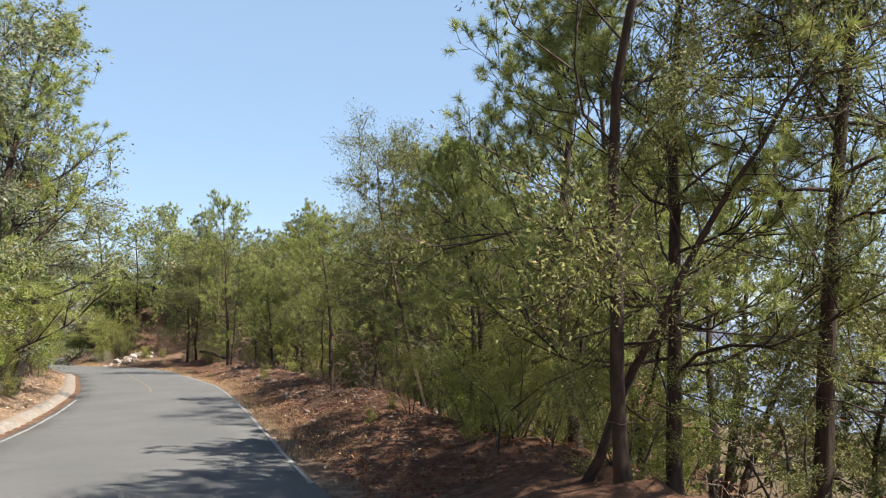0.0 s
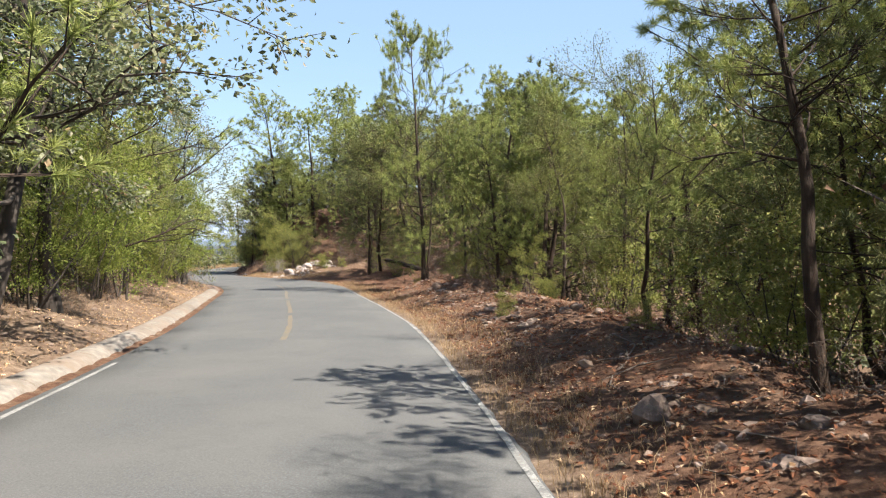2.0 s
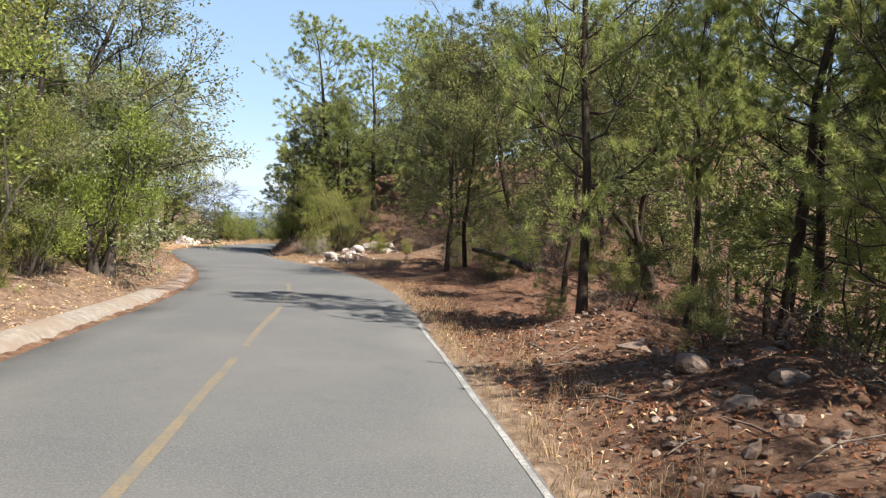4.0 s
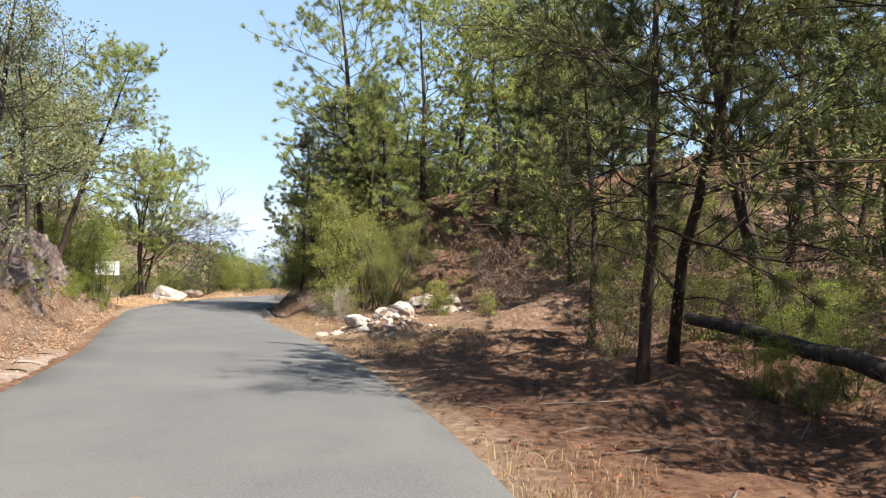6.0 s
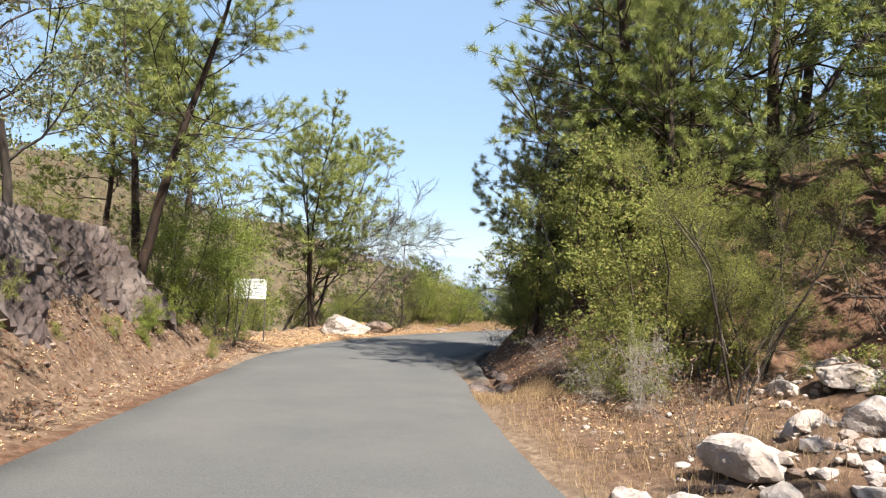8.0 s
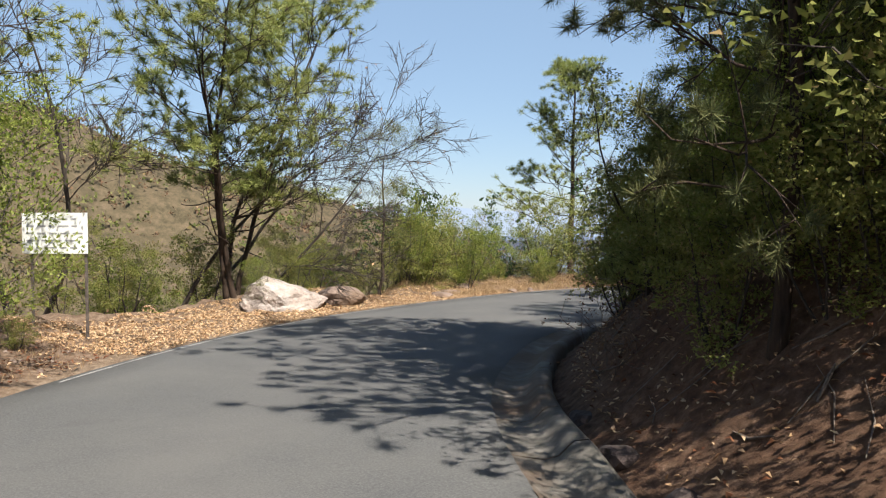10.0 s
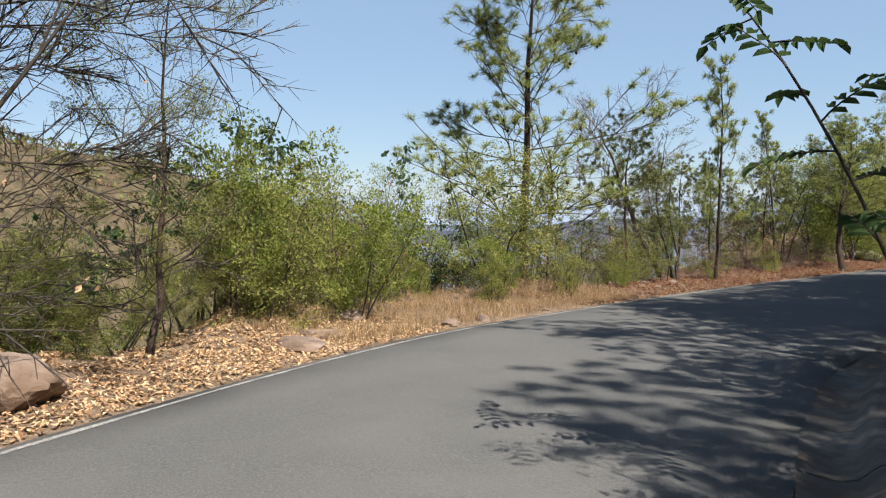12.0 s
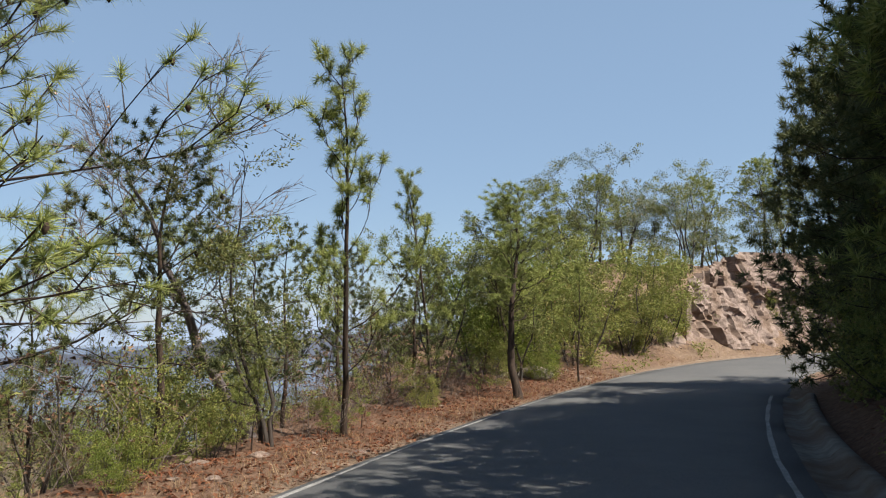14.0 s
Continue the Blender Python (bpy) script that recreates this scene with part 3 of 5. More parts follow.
def build_kerb():
    kerb = tagged(new("kerb"), "pale rolled concrete kerb below the bank", "kerb", kind="structure")
    at = -np.array([HALF + 0.16, HALF + 0.22, HALF + 0.32, HALF + 0.44, HALF + 0.58, HALF + 0.74])[::-1]
    up = np.array([-0.06, 0.04, 0.11, 0.15, 0.165, 0.08])[::-1]
    for k, s in enumerate(np.arange(-12, 53, 2.5)):
        part("kerb_segment", ribbon("kerb_segment", CONCRETE, s + 0.006, s + 2.494, at, up * 0.85, 0.311, 0.012, k), kerb)
    for k, s in enumerate(np.arange(53, 69, 1.0)):
        part("kerb_stone", ribbon("kerb_stone", PINK_ROCK, s + 0.02, s + 0.98, at, up * (0.32 + 0.12 * math.sin(k * 2.1)), 0.16, 0.05, k), kerb, "rough stone of the kerb")
    gutter = tagged(new("gutter"), "grey concrete drainage gutter at the foot of the bank", "gutter", kind="structure")
    at = HALF + np.array([-0.05, 0.08, 0.22, 0.34, 0.42, 0.47, 0.58, 0.64, 0.66])
    up = np.array([-0.012, -0.04, -0.06, -0.03, 0.05, 0.09, 0.095, 0.04, -0.2])
    for k, s in enumerate(np.arange(82.0, 124, 1.5)):
        me = ribbon("gutter_segment", GREY_CONCRETE, s + 0.01, s + 1.485, at, up, 0.295, 0.008, k, 82.0)
        part("gutter_segment", me, gutter)


build_ground()
build_road()
build_kerb()


def build_backdrop():
    """The hazy plain far below, and the mountains beyond it, as self-lit painted rings."""
    a = np.linspace(0, 2 * np.pi, 181)
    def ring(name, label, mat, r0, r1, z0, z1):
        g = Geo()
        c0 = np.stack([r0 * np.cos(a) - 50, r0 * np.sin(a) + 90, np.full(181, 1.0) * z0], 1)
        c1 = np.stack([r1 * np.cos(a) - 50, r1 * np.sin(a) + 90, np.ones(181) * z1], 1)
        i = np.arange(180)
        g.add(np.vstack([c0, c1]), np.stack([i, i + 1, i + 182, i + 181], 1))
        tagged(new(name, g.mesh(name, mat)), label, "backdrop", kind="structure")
    ring("backdrop", "blue-grey plain far below with painted haze", painted_haze("haze_plain", (0.17, 0.215, 0.285), (0.22, 0.26, 0.32), 0.004), 700, 4300, -118, -108)
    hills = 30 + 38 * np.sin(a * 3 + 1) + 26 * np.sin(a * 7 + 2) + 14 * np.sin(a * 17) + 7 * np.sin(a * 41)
    ring("backdrop", "far mountains pale with painted haze", painted_haze("haze_hills", (0.292, 0.358, 0.453), (0.336, 0.394, 0.482), 0.003), 4100, 4150, -125, np.maximum(hills, -60) - 20)
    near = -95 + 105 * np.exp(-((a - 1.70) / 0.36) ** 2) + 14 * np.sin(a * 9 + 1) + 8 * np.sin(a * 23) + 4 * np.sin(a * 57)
    ring("backdrop", "nearer range of hills grey-blue with painted haze", painted_haze("haze_range", (0.10, 0.112, 0.145), (0.135, 0.145, 0.175), 0.006), 2300, 2350, -125, near - 15)


build_backdrop()


# ---- trees and shrubs: a few grown of each kind, then copied ----
STOCK = {}


def grown(kind, k):
    """Builds one specimen of a kind. Returns its Empty, its height and its label."""
    rng = np.random.default_rng([sum(map(ord, kind)), k])
    crown, level = Geo(), min(k // 5, 2)              # 0 for plants close to the road, 2 for those far behind
    near = level == 0
    needle = ((0.20, 86, 0.0047), (0.20, 46, 0.0100), (0.24, 20, 0.022))[level]      # length, number, half width
    if kind == "tall_pine":
        h = 10.0
        wood, e, w = skeleton(rng, h, 0.15, lean=0.06, wander=0.06, limbs=(30, 26, 18)[level], first=0.40, reach=lambda g: 0.09 + 0.19 * math.sin(math.pi * min(1, 0.25 + 0.75 * g)) * (1 - 0.3 * g), rise=lambda g: 0.1 + 0.75 * g, pull=0.09, forks=(6, 6, 5)[level], twigs=(4, 4, 3)[level], twig=0.5, crooked=0.2, wood_twigs=near)
        tufts(crown, rng, e, w, *needle)
        text, cat, mats = "tall pine with a rounded crown of long green needles", "pine tree", (BARK, NEEDLE)
    elif kind == "full_pine":
        h = 10.0
        wood, e, w = skeleton(rng, h, 0.17, lean=0.03, wander=0.05, limbs=(36, 30, 22)[level], first=0.13, reach=lambda g: 0.11 + 0.19 * math.sin(math.pi * min(1, 0.3 + 0.7 * g)) * (1 - 0.2 * g), rise=lambda g: 0.05 + 0.8 * g, pull=0.1, forks=(6, 5, 5)[level], twigs=3, twig=0.55, crooked=0.18, wood_twigs=near)
        tufts(crown, rng, e, w, needle[0] * 1.05, int(needle[1] * 1.1), needle[2] * 1.05)
        text, cat, mats = "broad pine clothed in bright needles almost to its foot", "pine tree", (BARK, NEEDLE)
    elif kind == "dark_pine":
        h = 8.0
        wood, e, w = skeleton(rng, h, 0.12, lean=0.08, wander=0.08, limbs=(24, 20, 16)[level], first=0.28, reach=lambda g: 0.32 * (1.05 - 0.65 * g), rise=lambda g: 0.0 + 0.6 * g, pull=0.03, forks=(6, 5, 5)[level], twigs=3, twig=0.5, crooked=0.24, wood_twigs=near)
        tufts(crown, rng, e, w, needle[0] * 0.95, int(needle[1] * 1.25), needle[2])
        text, cat, mats = "dark green pine with drooping tufts and bare lower trunk", "pine tree", (BARK, NEEDLE_BLUE)
    elif kind == "dense_pine":
        h = 6.0
        wood, e, w = skeleton(rng, h, 0.10, lean=0.06, wander=0.06, limbs=(40, 34, 26)[level], first=0.03, reach=lambda g: 0.06 + 0.21 * (1.0 - 0.75 * g), rise=lambda g: 0.05 + 0.7 * g, pull=0.08, forks=5, twigs=3, twig=0.42, crooked=0.2, wood_twigs=False)
        tufts(crown, rng, e, w, *needle)
        text, cat, mats = "dense young pine clothed in needles to the ground", "pine tree", (BARK, NEEDLE if k % 2 else NEEDLE_BLUE)
    elif kind == "slim_pine":
        h = 7.0
        wood, e, w = skeleton(rng, h, 0.062, lean=0.05, wander=0.04, limbs=22, first=0.20, reach=lambda g: 0.035 + 0.19 * (1.0 - 0.9 * g), rise=lambda g: 0.3 + 0.7 * g, pull=0.2, forks=3, twigs=2, twig=0.3, spread=0.6, crooked=0.12, inner=0.45)
        tufts(crown, rng, e, w, 0.18, 90, 0.0050, 0.8)
        text, cat, mats = "slender young pine with bright tufts at its branch ends", "pine tree", (BARK, NEEDLE)
    elif kind == "open_pine":
        h = 9.0
        wood, e, w = skeleton(rng, h, 0.12, lean=0.03, wander=0.05, limbs=32, first=0.20, reach=lambda g: 0.06 + 0.25 * math.sin(math.pi * min(1, 0.42 + 0.58 * g)) ** 0.8, rise=lambda g: 0.0 + 0.85 * g, pull=0.10, forks=6, twigs=3, twig=0.42, spread=0.85, crooked=0.18, inner=0.42)
        tufts(crown, rng, e, w, 0.19, 84, 0.0048, 0.8)
        for b in e[rng.integers(0, len(e), 70)]:
            wood.tube([b - (0, 0, 0.02), b - (0, 0, 0.06), b - (0, 0, 0.11)], [0.02, 0.032, 0.006], 5)
        text, cat, mats = "open-branched pine with separate needle tufts and cones", "pine tree", (BARK, NEEDLE)
    elif kind == "forked_pine":
        h = 8.0
        wood, e, w = skeleton(rng, h, 0.075, stems=5, fan=0.12, wander=0.07, limbs=18, first=0.30, reach=lambda g: 0.05 + 0.16 * math.sin(math.pi * (0.15 + 0.75 * g)), rise=lambda g: 0.2 + 0.75 * g, pull=0.1, forks=4, twigs=3, twig=0.42, crooked=0.2)
        tufts(crown, rng, e, w, 0.19, 66, 0.0058)
        for i in range(9):
            wood.tube(way_from(rng, (0, 0, h * rng.uniform(0.12, 0.3)), (math.cos(i * 2.4), math.sin(i * 2.4), 0.15), rng.uniform(1.2, 2.4), 5, 0.25, 0.02), np.linspace(0.022, 0.005, 6), 4)
        text, cat, mats = "pine with several dark trunks from one foot", "pine tree", (BARK, NEEDLE)
    elif kind == "thicket_tree":
        h = 7.0
        wood, e, w = skeleton(rng, h, 0.085, lean=0.10, wander=0.10, limbs=(17, 15, 13)[level], first=0.34, reach=lambda g: 0.10 + 0.24 * math.sin(math.pi * (0.25 + 0.62 * g)), rise=lambda g: 0.2 + 0.7 * g, pull=0.04, forks=(5, 4, 4)[level], twigs=(3, 3, 2)[level], twig=0.4, sides=7, crooked=0.24, wood_twigs=near, bow=rng.uniform(-0.5, 0.5))
        for i in range(5):
            wood.tube(way_from(rng, (0, 0, h * rng.uniform(0.12, 0.3)), (math.cos(i * 2.4), math.sin(i * 2.4), 0.35), rng.uniform(0.7, 1.6), 4, 0.3, 0.0), np.linspace(0.016, 0.004, 5), 4)
        p, q = clumps(rng, e, w, (105, 70, 40)[level], 0.42, 0.25)
        leaves(crown, rng, p, rng.uniform(0.065, 0.12, len(p)) * (0.68, 1.0, 1.85)[level], (3.0, 2.4, 2.2)[level], 0.3, True, q)
        text, cat, mats = "crooked dark-trunked tree with feathery olive leaves", "tree", (BARK, THICKET)
    elif kind == "scrub_tree":
        h = 6.0
        wood, e, w = skeleton(rng, h, 0.07, stems=3, fan=0.26, wander=0.13, limbs=(8, 7, 6)[level], first=0.24, reach=lambda g: 0.08 + 0.15 * math.sin(math.pi * (0.3 + 0.55 * g)), rise=lambda g: 0.3 + 0.5 * g, pull=0.04, forks=(4, 3, 3)[level], twigs=(3, 3, 2)[level], twig=0.36, sides=5, crooked=0.26, wood_twigs=near, wood_forks=level < 2)
        p, q = clumps(rng, e, w, (100, 56, 28)[level], 0.36, 0.1)
        leaves(crown, rng, p, rng.uniform(0.07, 0.13, len(p)) * (0.52, 0.86, 1.65)[level], (3.0, 2.4, 1.9)[level], 0.2, True, q)
        text, cat, mats = "small crooked tree with fine olive-green leaves", "tree", (GREY_BARK, THICKET if k % 2 else OLIVE)
    elif kind == "oak":
        h = 8.0
        wood, e, w = skeleton(rng, h, 0.15, stems=2, fan=0.2, wander=0.11, limbs=(12, 10, 8)[level], first=0.24, reach=lambda g: 0.10 + 0.19 * math.sin(math.pi * (0.35 + 0.5 * g)), rise=lambda g: 0.2 + 0.6 * g, pull=0.02, forks=(5, 4, 3)[level], twigs=(4, 3, 2)[level], twig=0.42, crooked=0.26, wood_twigs=near)
        p, q = clumps(rng, e, w, (32, 28, 20)[level], 0.38, 0.4)
        leaves(crown, rng, p, rng.uniform(0.09, 0.17, len(p)) * (0.6, 0.85, 1.4)[level], 1.7, 0.4, False, q)
        text, cat, mats = "oak with broad grey-green leaves", "oak tree", (GREY_BARK, OAK)
    elif kind == "green_bush":
        h = 3.0
        wood, e, w = skeleton(rng, h, 0.03, stems=6, fan=0.42, wander=0.1, limbs=(9, 8, 6)[level], first=0.10, reach=lambda g: 0.10 + 0.13 * math.sin(math.pi * (0.3 + 0.6 * g)), rise=lambda g: 0.4 + 0.6 * g, pull=0.14, forks=2, twigs=2, twig=0.26, sides=4, crooked=0.22, wood_twigs=False, wood_forks=near)
        p, q = clumps(rng, e, w, (60, 38, 18)[level], 0.26, -0.2)
        leaves(crown, rng, p, rng.uniform(0.07, 0.12, len(p)) * (0.55, 0.8, 1.5)[level], 2.3, -0.3, True, q)
        text, cat, mats = "rounded bush with narrow bright green leaves", "bush", (GREY_BARK, LIME)
    elif kind == "olive_bush":
        h = 2.6
        wood, e, w = skeleton(rng, h, 0.03, stems=6, fan=0.46, wander=0.14, limbs=(7, 6, 5)[level], first=0.06, reach=lambda g: 0.24 * (1.0 - 0.4 * g), rise=lambda g: 0.3 + 0.6 * g, pull=0.05, forks=2, twigs=2, twig=0.26, sides=4, crooked=0.25, wood_twigs=False, wood_forks=near)
        p, q = clumps(rng, e, w, (56, 34, 17)[level], 0.26)
        leaves(crown, rng, p, rng.uniform(0.06, 0.11, len(p)) * (0.58, 0.85, 1.6)[level], 1.9, 0.15, True, q)
        text, cat, mats = "dense low bush with small olive leaves", "bush", (GREY_BARK, OLIVE)
    elif kind == "leafy_shrub":
        h = 3.4
        wood, e, w = skeleton(rng, h, 0.035, stems=5, fan=0.34, wander=0.12, limbs=6, first=0.25, reach=lambda g: 0.16, rise=lambda g: 0.6, pull=0.1, forks=2, twigs=2, twig=0.25, sides=5)
        p, q = clumps(rng, e, w, 10, 0.15, 1.3)
        leaves(crown, rng, p, rng.uniform(0.07, 0.14, len(p)), 1.9, 0.8, False, q)
        text, cat, mats = "shrub with large drooping dark green leaves", "shrub", (GREY_BARK, DARK_LEAF)
    elif kind == "bare_tree":
        h = 6.0
        wood, e, w = skeleton(rng, h, 0.115 if k else 0.08, stems=1 if k else 3, fan=0.3, lean=0.22, wander=0.10, limbs=9 if k else 6, first=0.36, reach=lambda g: 0.46 - 0.16 * g, rise=lambda g: 0.62 + 0.4 * g, pull=0.05, forks=8, spread=0.6, twigs=5, twig=0.5, sides=7, crooked=0.17, inner=0.18, fine=4, bow=0.35 if k else 0.8)
        p = e[rng.integers(0, len(e), 60)]
        leaves(crown, rng, p, rng.uniform(0.06, 0.11, len(p)), 1.8)
        text, cat, mats = "leafless grey tree with fine bare twigs", "bare tree", (PALE_BARK if k else GREY_BARK, DRY_LEAF)
    elif kind == "withered_pine":
        h = 8.0
        wood, e, w = skeleton(rng, h, 0.06, lean=0.1, limbs=9, first=0.55, reach=lambda g: 0.16, rise=lambda g: 0.2, pull=-0.12, forks=3, twigs=2, twig=0.4)
        tufts(crown, rng, e[::2], w[::2] - (0, 0, 0.8), 0.24, 24, 0.006, 0.6)
        text, cat, mats = "thin withered pine with hanging rust-red needles", "pine tree", (GREY_BARK, RUSTY)
    elif kind == "dry_shrub":
        h = 1.2
        wood, e, w = skeleton(rng, h, 0.010, stems=6, fan=0.7, wander=0.14, limbs=4, first=0.15, reach=lambda g: 0.35, rise=lambda g: 0.6, pull=0.05, forks=2, twigs=1, twig=0.3, sides=3, crooked=0.25)
        p, q = clumps(rng, e, w, 6, 0.12)
        leaves(crown, rng, p, rng.uniform(0.03, 0.07, len(p)), 2.2, 0.25, True)
        text, cat, mats = "dry brown shrub of thin twigs and withered leaves", "shrub", (TWIG, BROWN_LEAF)
    elif kind == "dead_brush":
        h = 1.6
        wood, e, w = skeleton(rng, h, 0.014, stems=8, fan=0.9, wander=0.15, limbs=7, first=0.2, reach=lambda g: 0.34, rise=lambda g: 0.3, pull=-0.05, forks=3, twigs=2, twig=0.35, sides=4, crooked=0.3, fine=2)
        leaves(crown, rng, e[:12], np.full(12, 0.06))
        text, cat, mats = "tangle of bleached dead branches", "dead bush", (BLEACHED, DRY_LEAF)
    ob = thing(kind, text, cat)
    part("trunk", wood.mesh(kind + "_trunk", mats[0]), ob)
    part("crown", crown.mesh(kind + "_crown", mats[1], False), ob)
    return ob, h, text


def plant(kind, x, y, height, k=0, yaw=None, group="", label="", wide=1.0, lean=(0, 0)):
    key = (kind, k)
    z = resting(x, y) - 0.05
    yaw = (x * 37.0 + y * 61.0) % 360 if yaw is None else yaw
    fresh = key not in STOCK
    if fresh:
        STOCK[key] = grown(kind, k)
    first, h, text = STOCK[key]
    f = height / h
    m = pose(x, y, z, lean[0], lean[1], yaw) @ Matrix.Diagonal((f * wide, f * wide, f, 1))
    if fresh:
        first.matrix_basis = m
        ob = first
    else:
        ob = copy_thing(first, Matrix())
        ob.matrix_basis = m
    return tagged(ob, label or text, group=group or kind.replace("_", " ") + "s")


def plant_row(kinds, stations, side, near, far, heights, seed, group="", variants=3, first=0):
    """Plants along one side: a kind at every station given, at a chance distance from the road's edge."""
    rng = np.random.default_rng(seed)
    for s in stations:
        d = rng.uniform(near, far)
        s = s + rng.uniform(-0.6, 0.6)
        kind = kinds[rng.integers(0, len(kinds))]
        p = on_road(np.array([s]), np.array([side * (HALF + d)]))[0]
        plant(kind, p[0], p[1], rng.uniform(*heights), first + int(rng.integers(0, variants)), group=group, wide=rng.uniform(0.9, 1.2))


# trees that stand out by themselves
plant("open_pine", -16.9, 61.6, 9.6, 3, wide=0.72, label="slender pine rising above the roadside thicket")
plant("full_pine", -41.9, 92.0, 10.4, 0, wide=1.15, label="broad pine on the bank at the bend")
plant("tall_pine", -40.0, 98.0, 10.5, 6, wide=1.2, label="tall pine on the bank behind the bend")
plant("dark_pine", -43.5, 90.2, 6.2, 0, wide=0.75, label="dark pine leaning over the bend")
plant("full_pine", -40.0, 90.0, 7.0, 1, wide=1.0, label="lower pine on the bank at the bend")
plant("full_pine", -43.0, 94.0, 6.0, 6, wide=1.2, label="pine leaning over the gutter")
plant("dark_pine", -43.9, 91.6, 5.4, 1, wide=1.2, label="low dense dark pine on the bank at the bend")
plant("dark_pine", -44.6, 93.4, 6.6, 2, wide=1.2, label="dense dark pine above the gutter")
plant("forked_pine", -58.6, 94.9, 8.4, 0, wide=1.2, label="pine with several dark trunks beside the white boulder")
plant("bare_tree", -59.9, 94.4, 6.6, 0, yaw=0, wide=1.0, lean=(-38, 36), label="leafless grey tree behind the white boulder")
plant("open_pine", -60.0, 112.2, 9.4, 0, wide=1.25, label="open-branched pine on the valley side")
plant("bare_tree", -57.2, 115.6, 4.6, 1, yaw=150, wide=1.25, label="leafless tree on the valley side of the road")
plant("slim_pine", -55.9, 116.0, 5.9, 0, wide=1.1, label="slender pine on the valley edge of the road")
plant("slim_pine", -55.5, 121.6, 5.2, 1, label="slender pine on the valley edge of the road")
plant("olive_bush", -58.6, 108.6, 3.2, 0, wide=1.3, label="rounded yellow-green bush below the road")
plant("leafy_shrub", -60.2, 104.4, 4.4, 0)
plant("tall_pine", -53.6, 122.8, 5.0, 0, wide=1.5, lean=(0, 6), label="bent pine at the road's edge")
plant("slim_pine", -52.2, 128.0, 3.6, 2, wide=1.1, label="small pine at the far edge of the road")
plant("thicket_tree", -57.9, 99.2, 4.8, 1, wide=0.9, label="slim dark tree on the valley side")
plant("green_bush", -58.6, 101.3, 2.7, 5)
plant("green_bush", -57.8, 103.0, 2.2, 6)
plant("tall_pine", -50.2, 83.2, 8.4, 1, wide=1.15, lean=(-8, 9), label="pine leaning from the rocky bank")
plant("tall_pine", -52.6, 84.3, 7.5, 7, wide=1.3, label="pine on top of the rocky bank")
plant("tall_pine", -56.5, 87.2, 8.5, 5, wide=1.2, label="pine behind the notice board")
plant("tall_pine", -55.5, 84.5, 8.5, 6, label="pine above the rocky bank")
plant("bare_tree", -60.5, 90.5, 8.0, 0, label="leafless grey tree behind the notice board")
plant("oak", -45.7, 78.9, 7.4, 2, wide=0.9, lean=(-8, 9), label="crooked oak leaning from the top of the rocky bank")
plant("green_bush", -52.1, 86.8, 3.7, 1, wide=1.15)
plant("green_bush", -52.6, 85.4, 3.4, 0, wide=1.2)
plant("green_bush", -53.6, 86.4, 3.4, 2, wide=1.2)
plant("oak", -41.4, 75.2, 8.2, 0, wide=1.05, label="oak with grey-green leaves reaching over the road")
plant("oak", -28.6, 59.6, 7.0, 1, wide=1.1, label="oak with grey-green leaves on the bank")
plant("dark_pine", -27.2, 79.0, 7.2, 1, wide=0.85, label="wide dark pine shading the lay-by")
plant("dark_pine", -24.9, 73.7, 7.6, 0, wide=0.8, label="dark-trunked tree at the edge of the lay-by")
plant("thicket_tree", -24.8, 75.2, 8.0, 2, wide=1.0, label="dark-trunked tree at the edge of the lay-by")
plant("dark_pine", -23.8, 78.2, 9.0, 2, wide=1.3, label="dark pine behind the lay-by")
plant("full_pine", -30.2, 86.8, 8.6, 7, wide=1.1, label="pine on the red bank")
plant("dead_brush", -37.3, 84.5, 1.35, 0, wide=0.4, label="bleached dead bush hanging on the bank")
plant("dead_brush", -40.3, 87.2, 0.9, 1, wide=1.2)
plant("dead_brush", -38.5, 85.2, 0.8, 1, wide=0.75)
# dark trunks along the berm
for n, (s, d, h) in enumerate([(6.6, 2.3, 7.0), (6.4, 4.3, 8.5), (7.4, 3.4, 7.5), (5.6, 5.0, 8.5), (12.6, 2.9, 5.5), (15, 4.5, 6.6), (10, 3.6, 7.5), (18.5, 3.6, 7.4), (23.8, 2.3, 6.2), (21.6, 3.8, 7.4), (30.2, 3.3, 4.8), (31.8, 3.2, 4.8),
                               (35.7, 3.3, 5.0), (40.0, 2.9, 5.4), (41.0, 3.8, 5.4), (45.6, 3.2, 5.6), (51.5, 3.0, 6.2), (12.8, 3.8, 5.6), (14.2, 3.2, 5.6), (11.2, 5.0, 8.2)]):
    p = on_road(np.array([s]), np.array([HALF + d + (0.0 if s < 12 else 0.3 if s < 31 else 0.6)]))[0]
    plant("open_pine" if n in (2, 6, 19) else ("thicket_tree", "tall_pine", "dark_pine", "thicket_tree", "open_pine", "thicket_tree", "full_pine")[n % 7], p[0], p[1], h * (1.0 if s < 12 else 0.88), n % 3, wide=(0.95, 0.85)[n % 2], label="slim dark-trunked tree at the edge of the berm")
for s, d, h, kind in [(20.5, 6.6, 9.0, "oak"), (23.5, 7.0, 9.2, "tall_pine"), (26.5, 6.4, 7.8, "dark_pine"), (17.5, 6.6, 8.8, "thicket_tree"), (38.3, 4.5, 6.0, "tall_pine"), (39.6, 4.9, 5.8, "full_pine"), (45.0, 5.0, 7.6, "tall_pine")]:
    p = on_road(np.array([s]), np.array([HALF + d]))[0]
    plant(kind, p[0], p[1], h, 0 if s > 30 else 5, wide=1.0, label="taller tree standing in the roadside thicket")
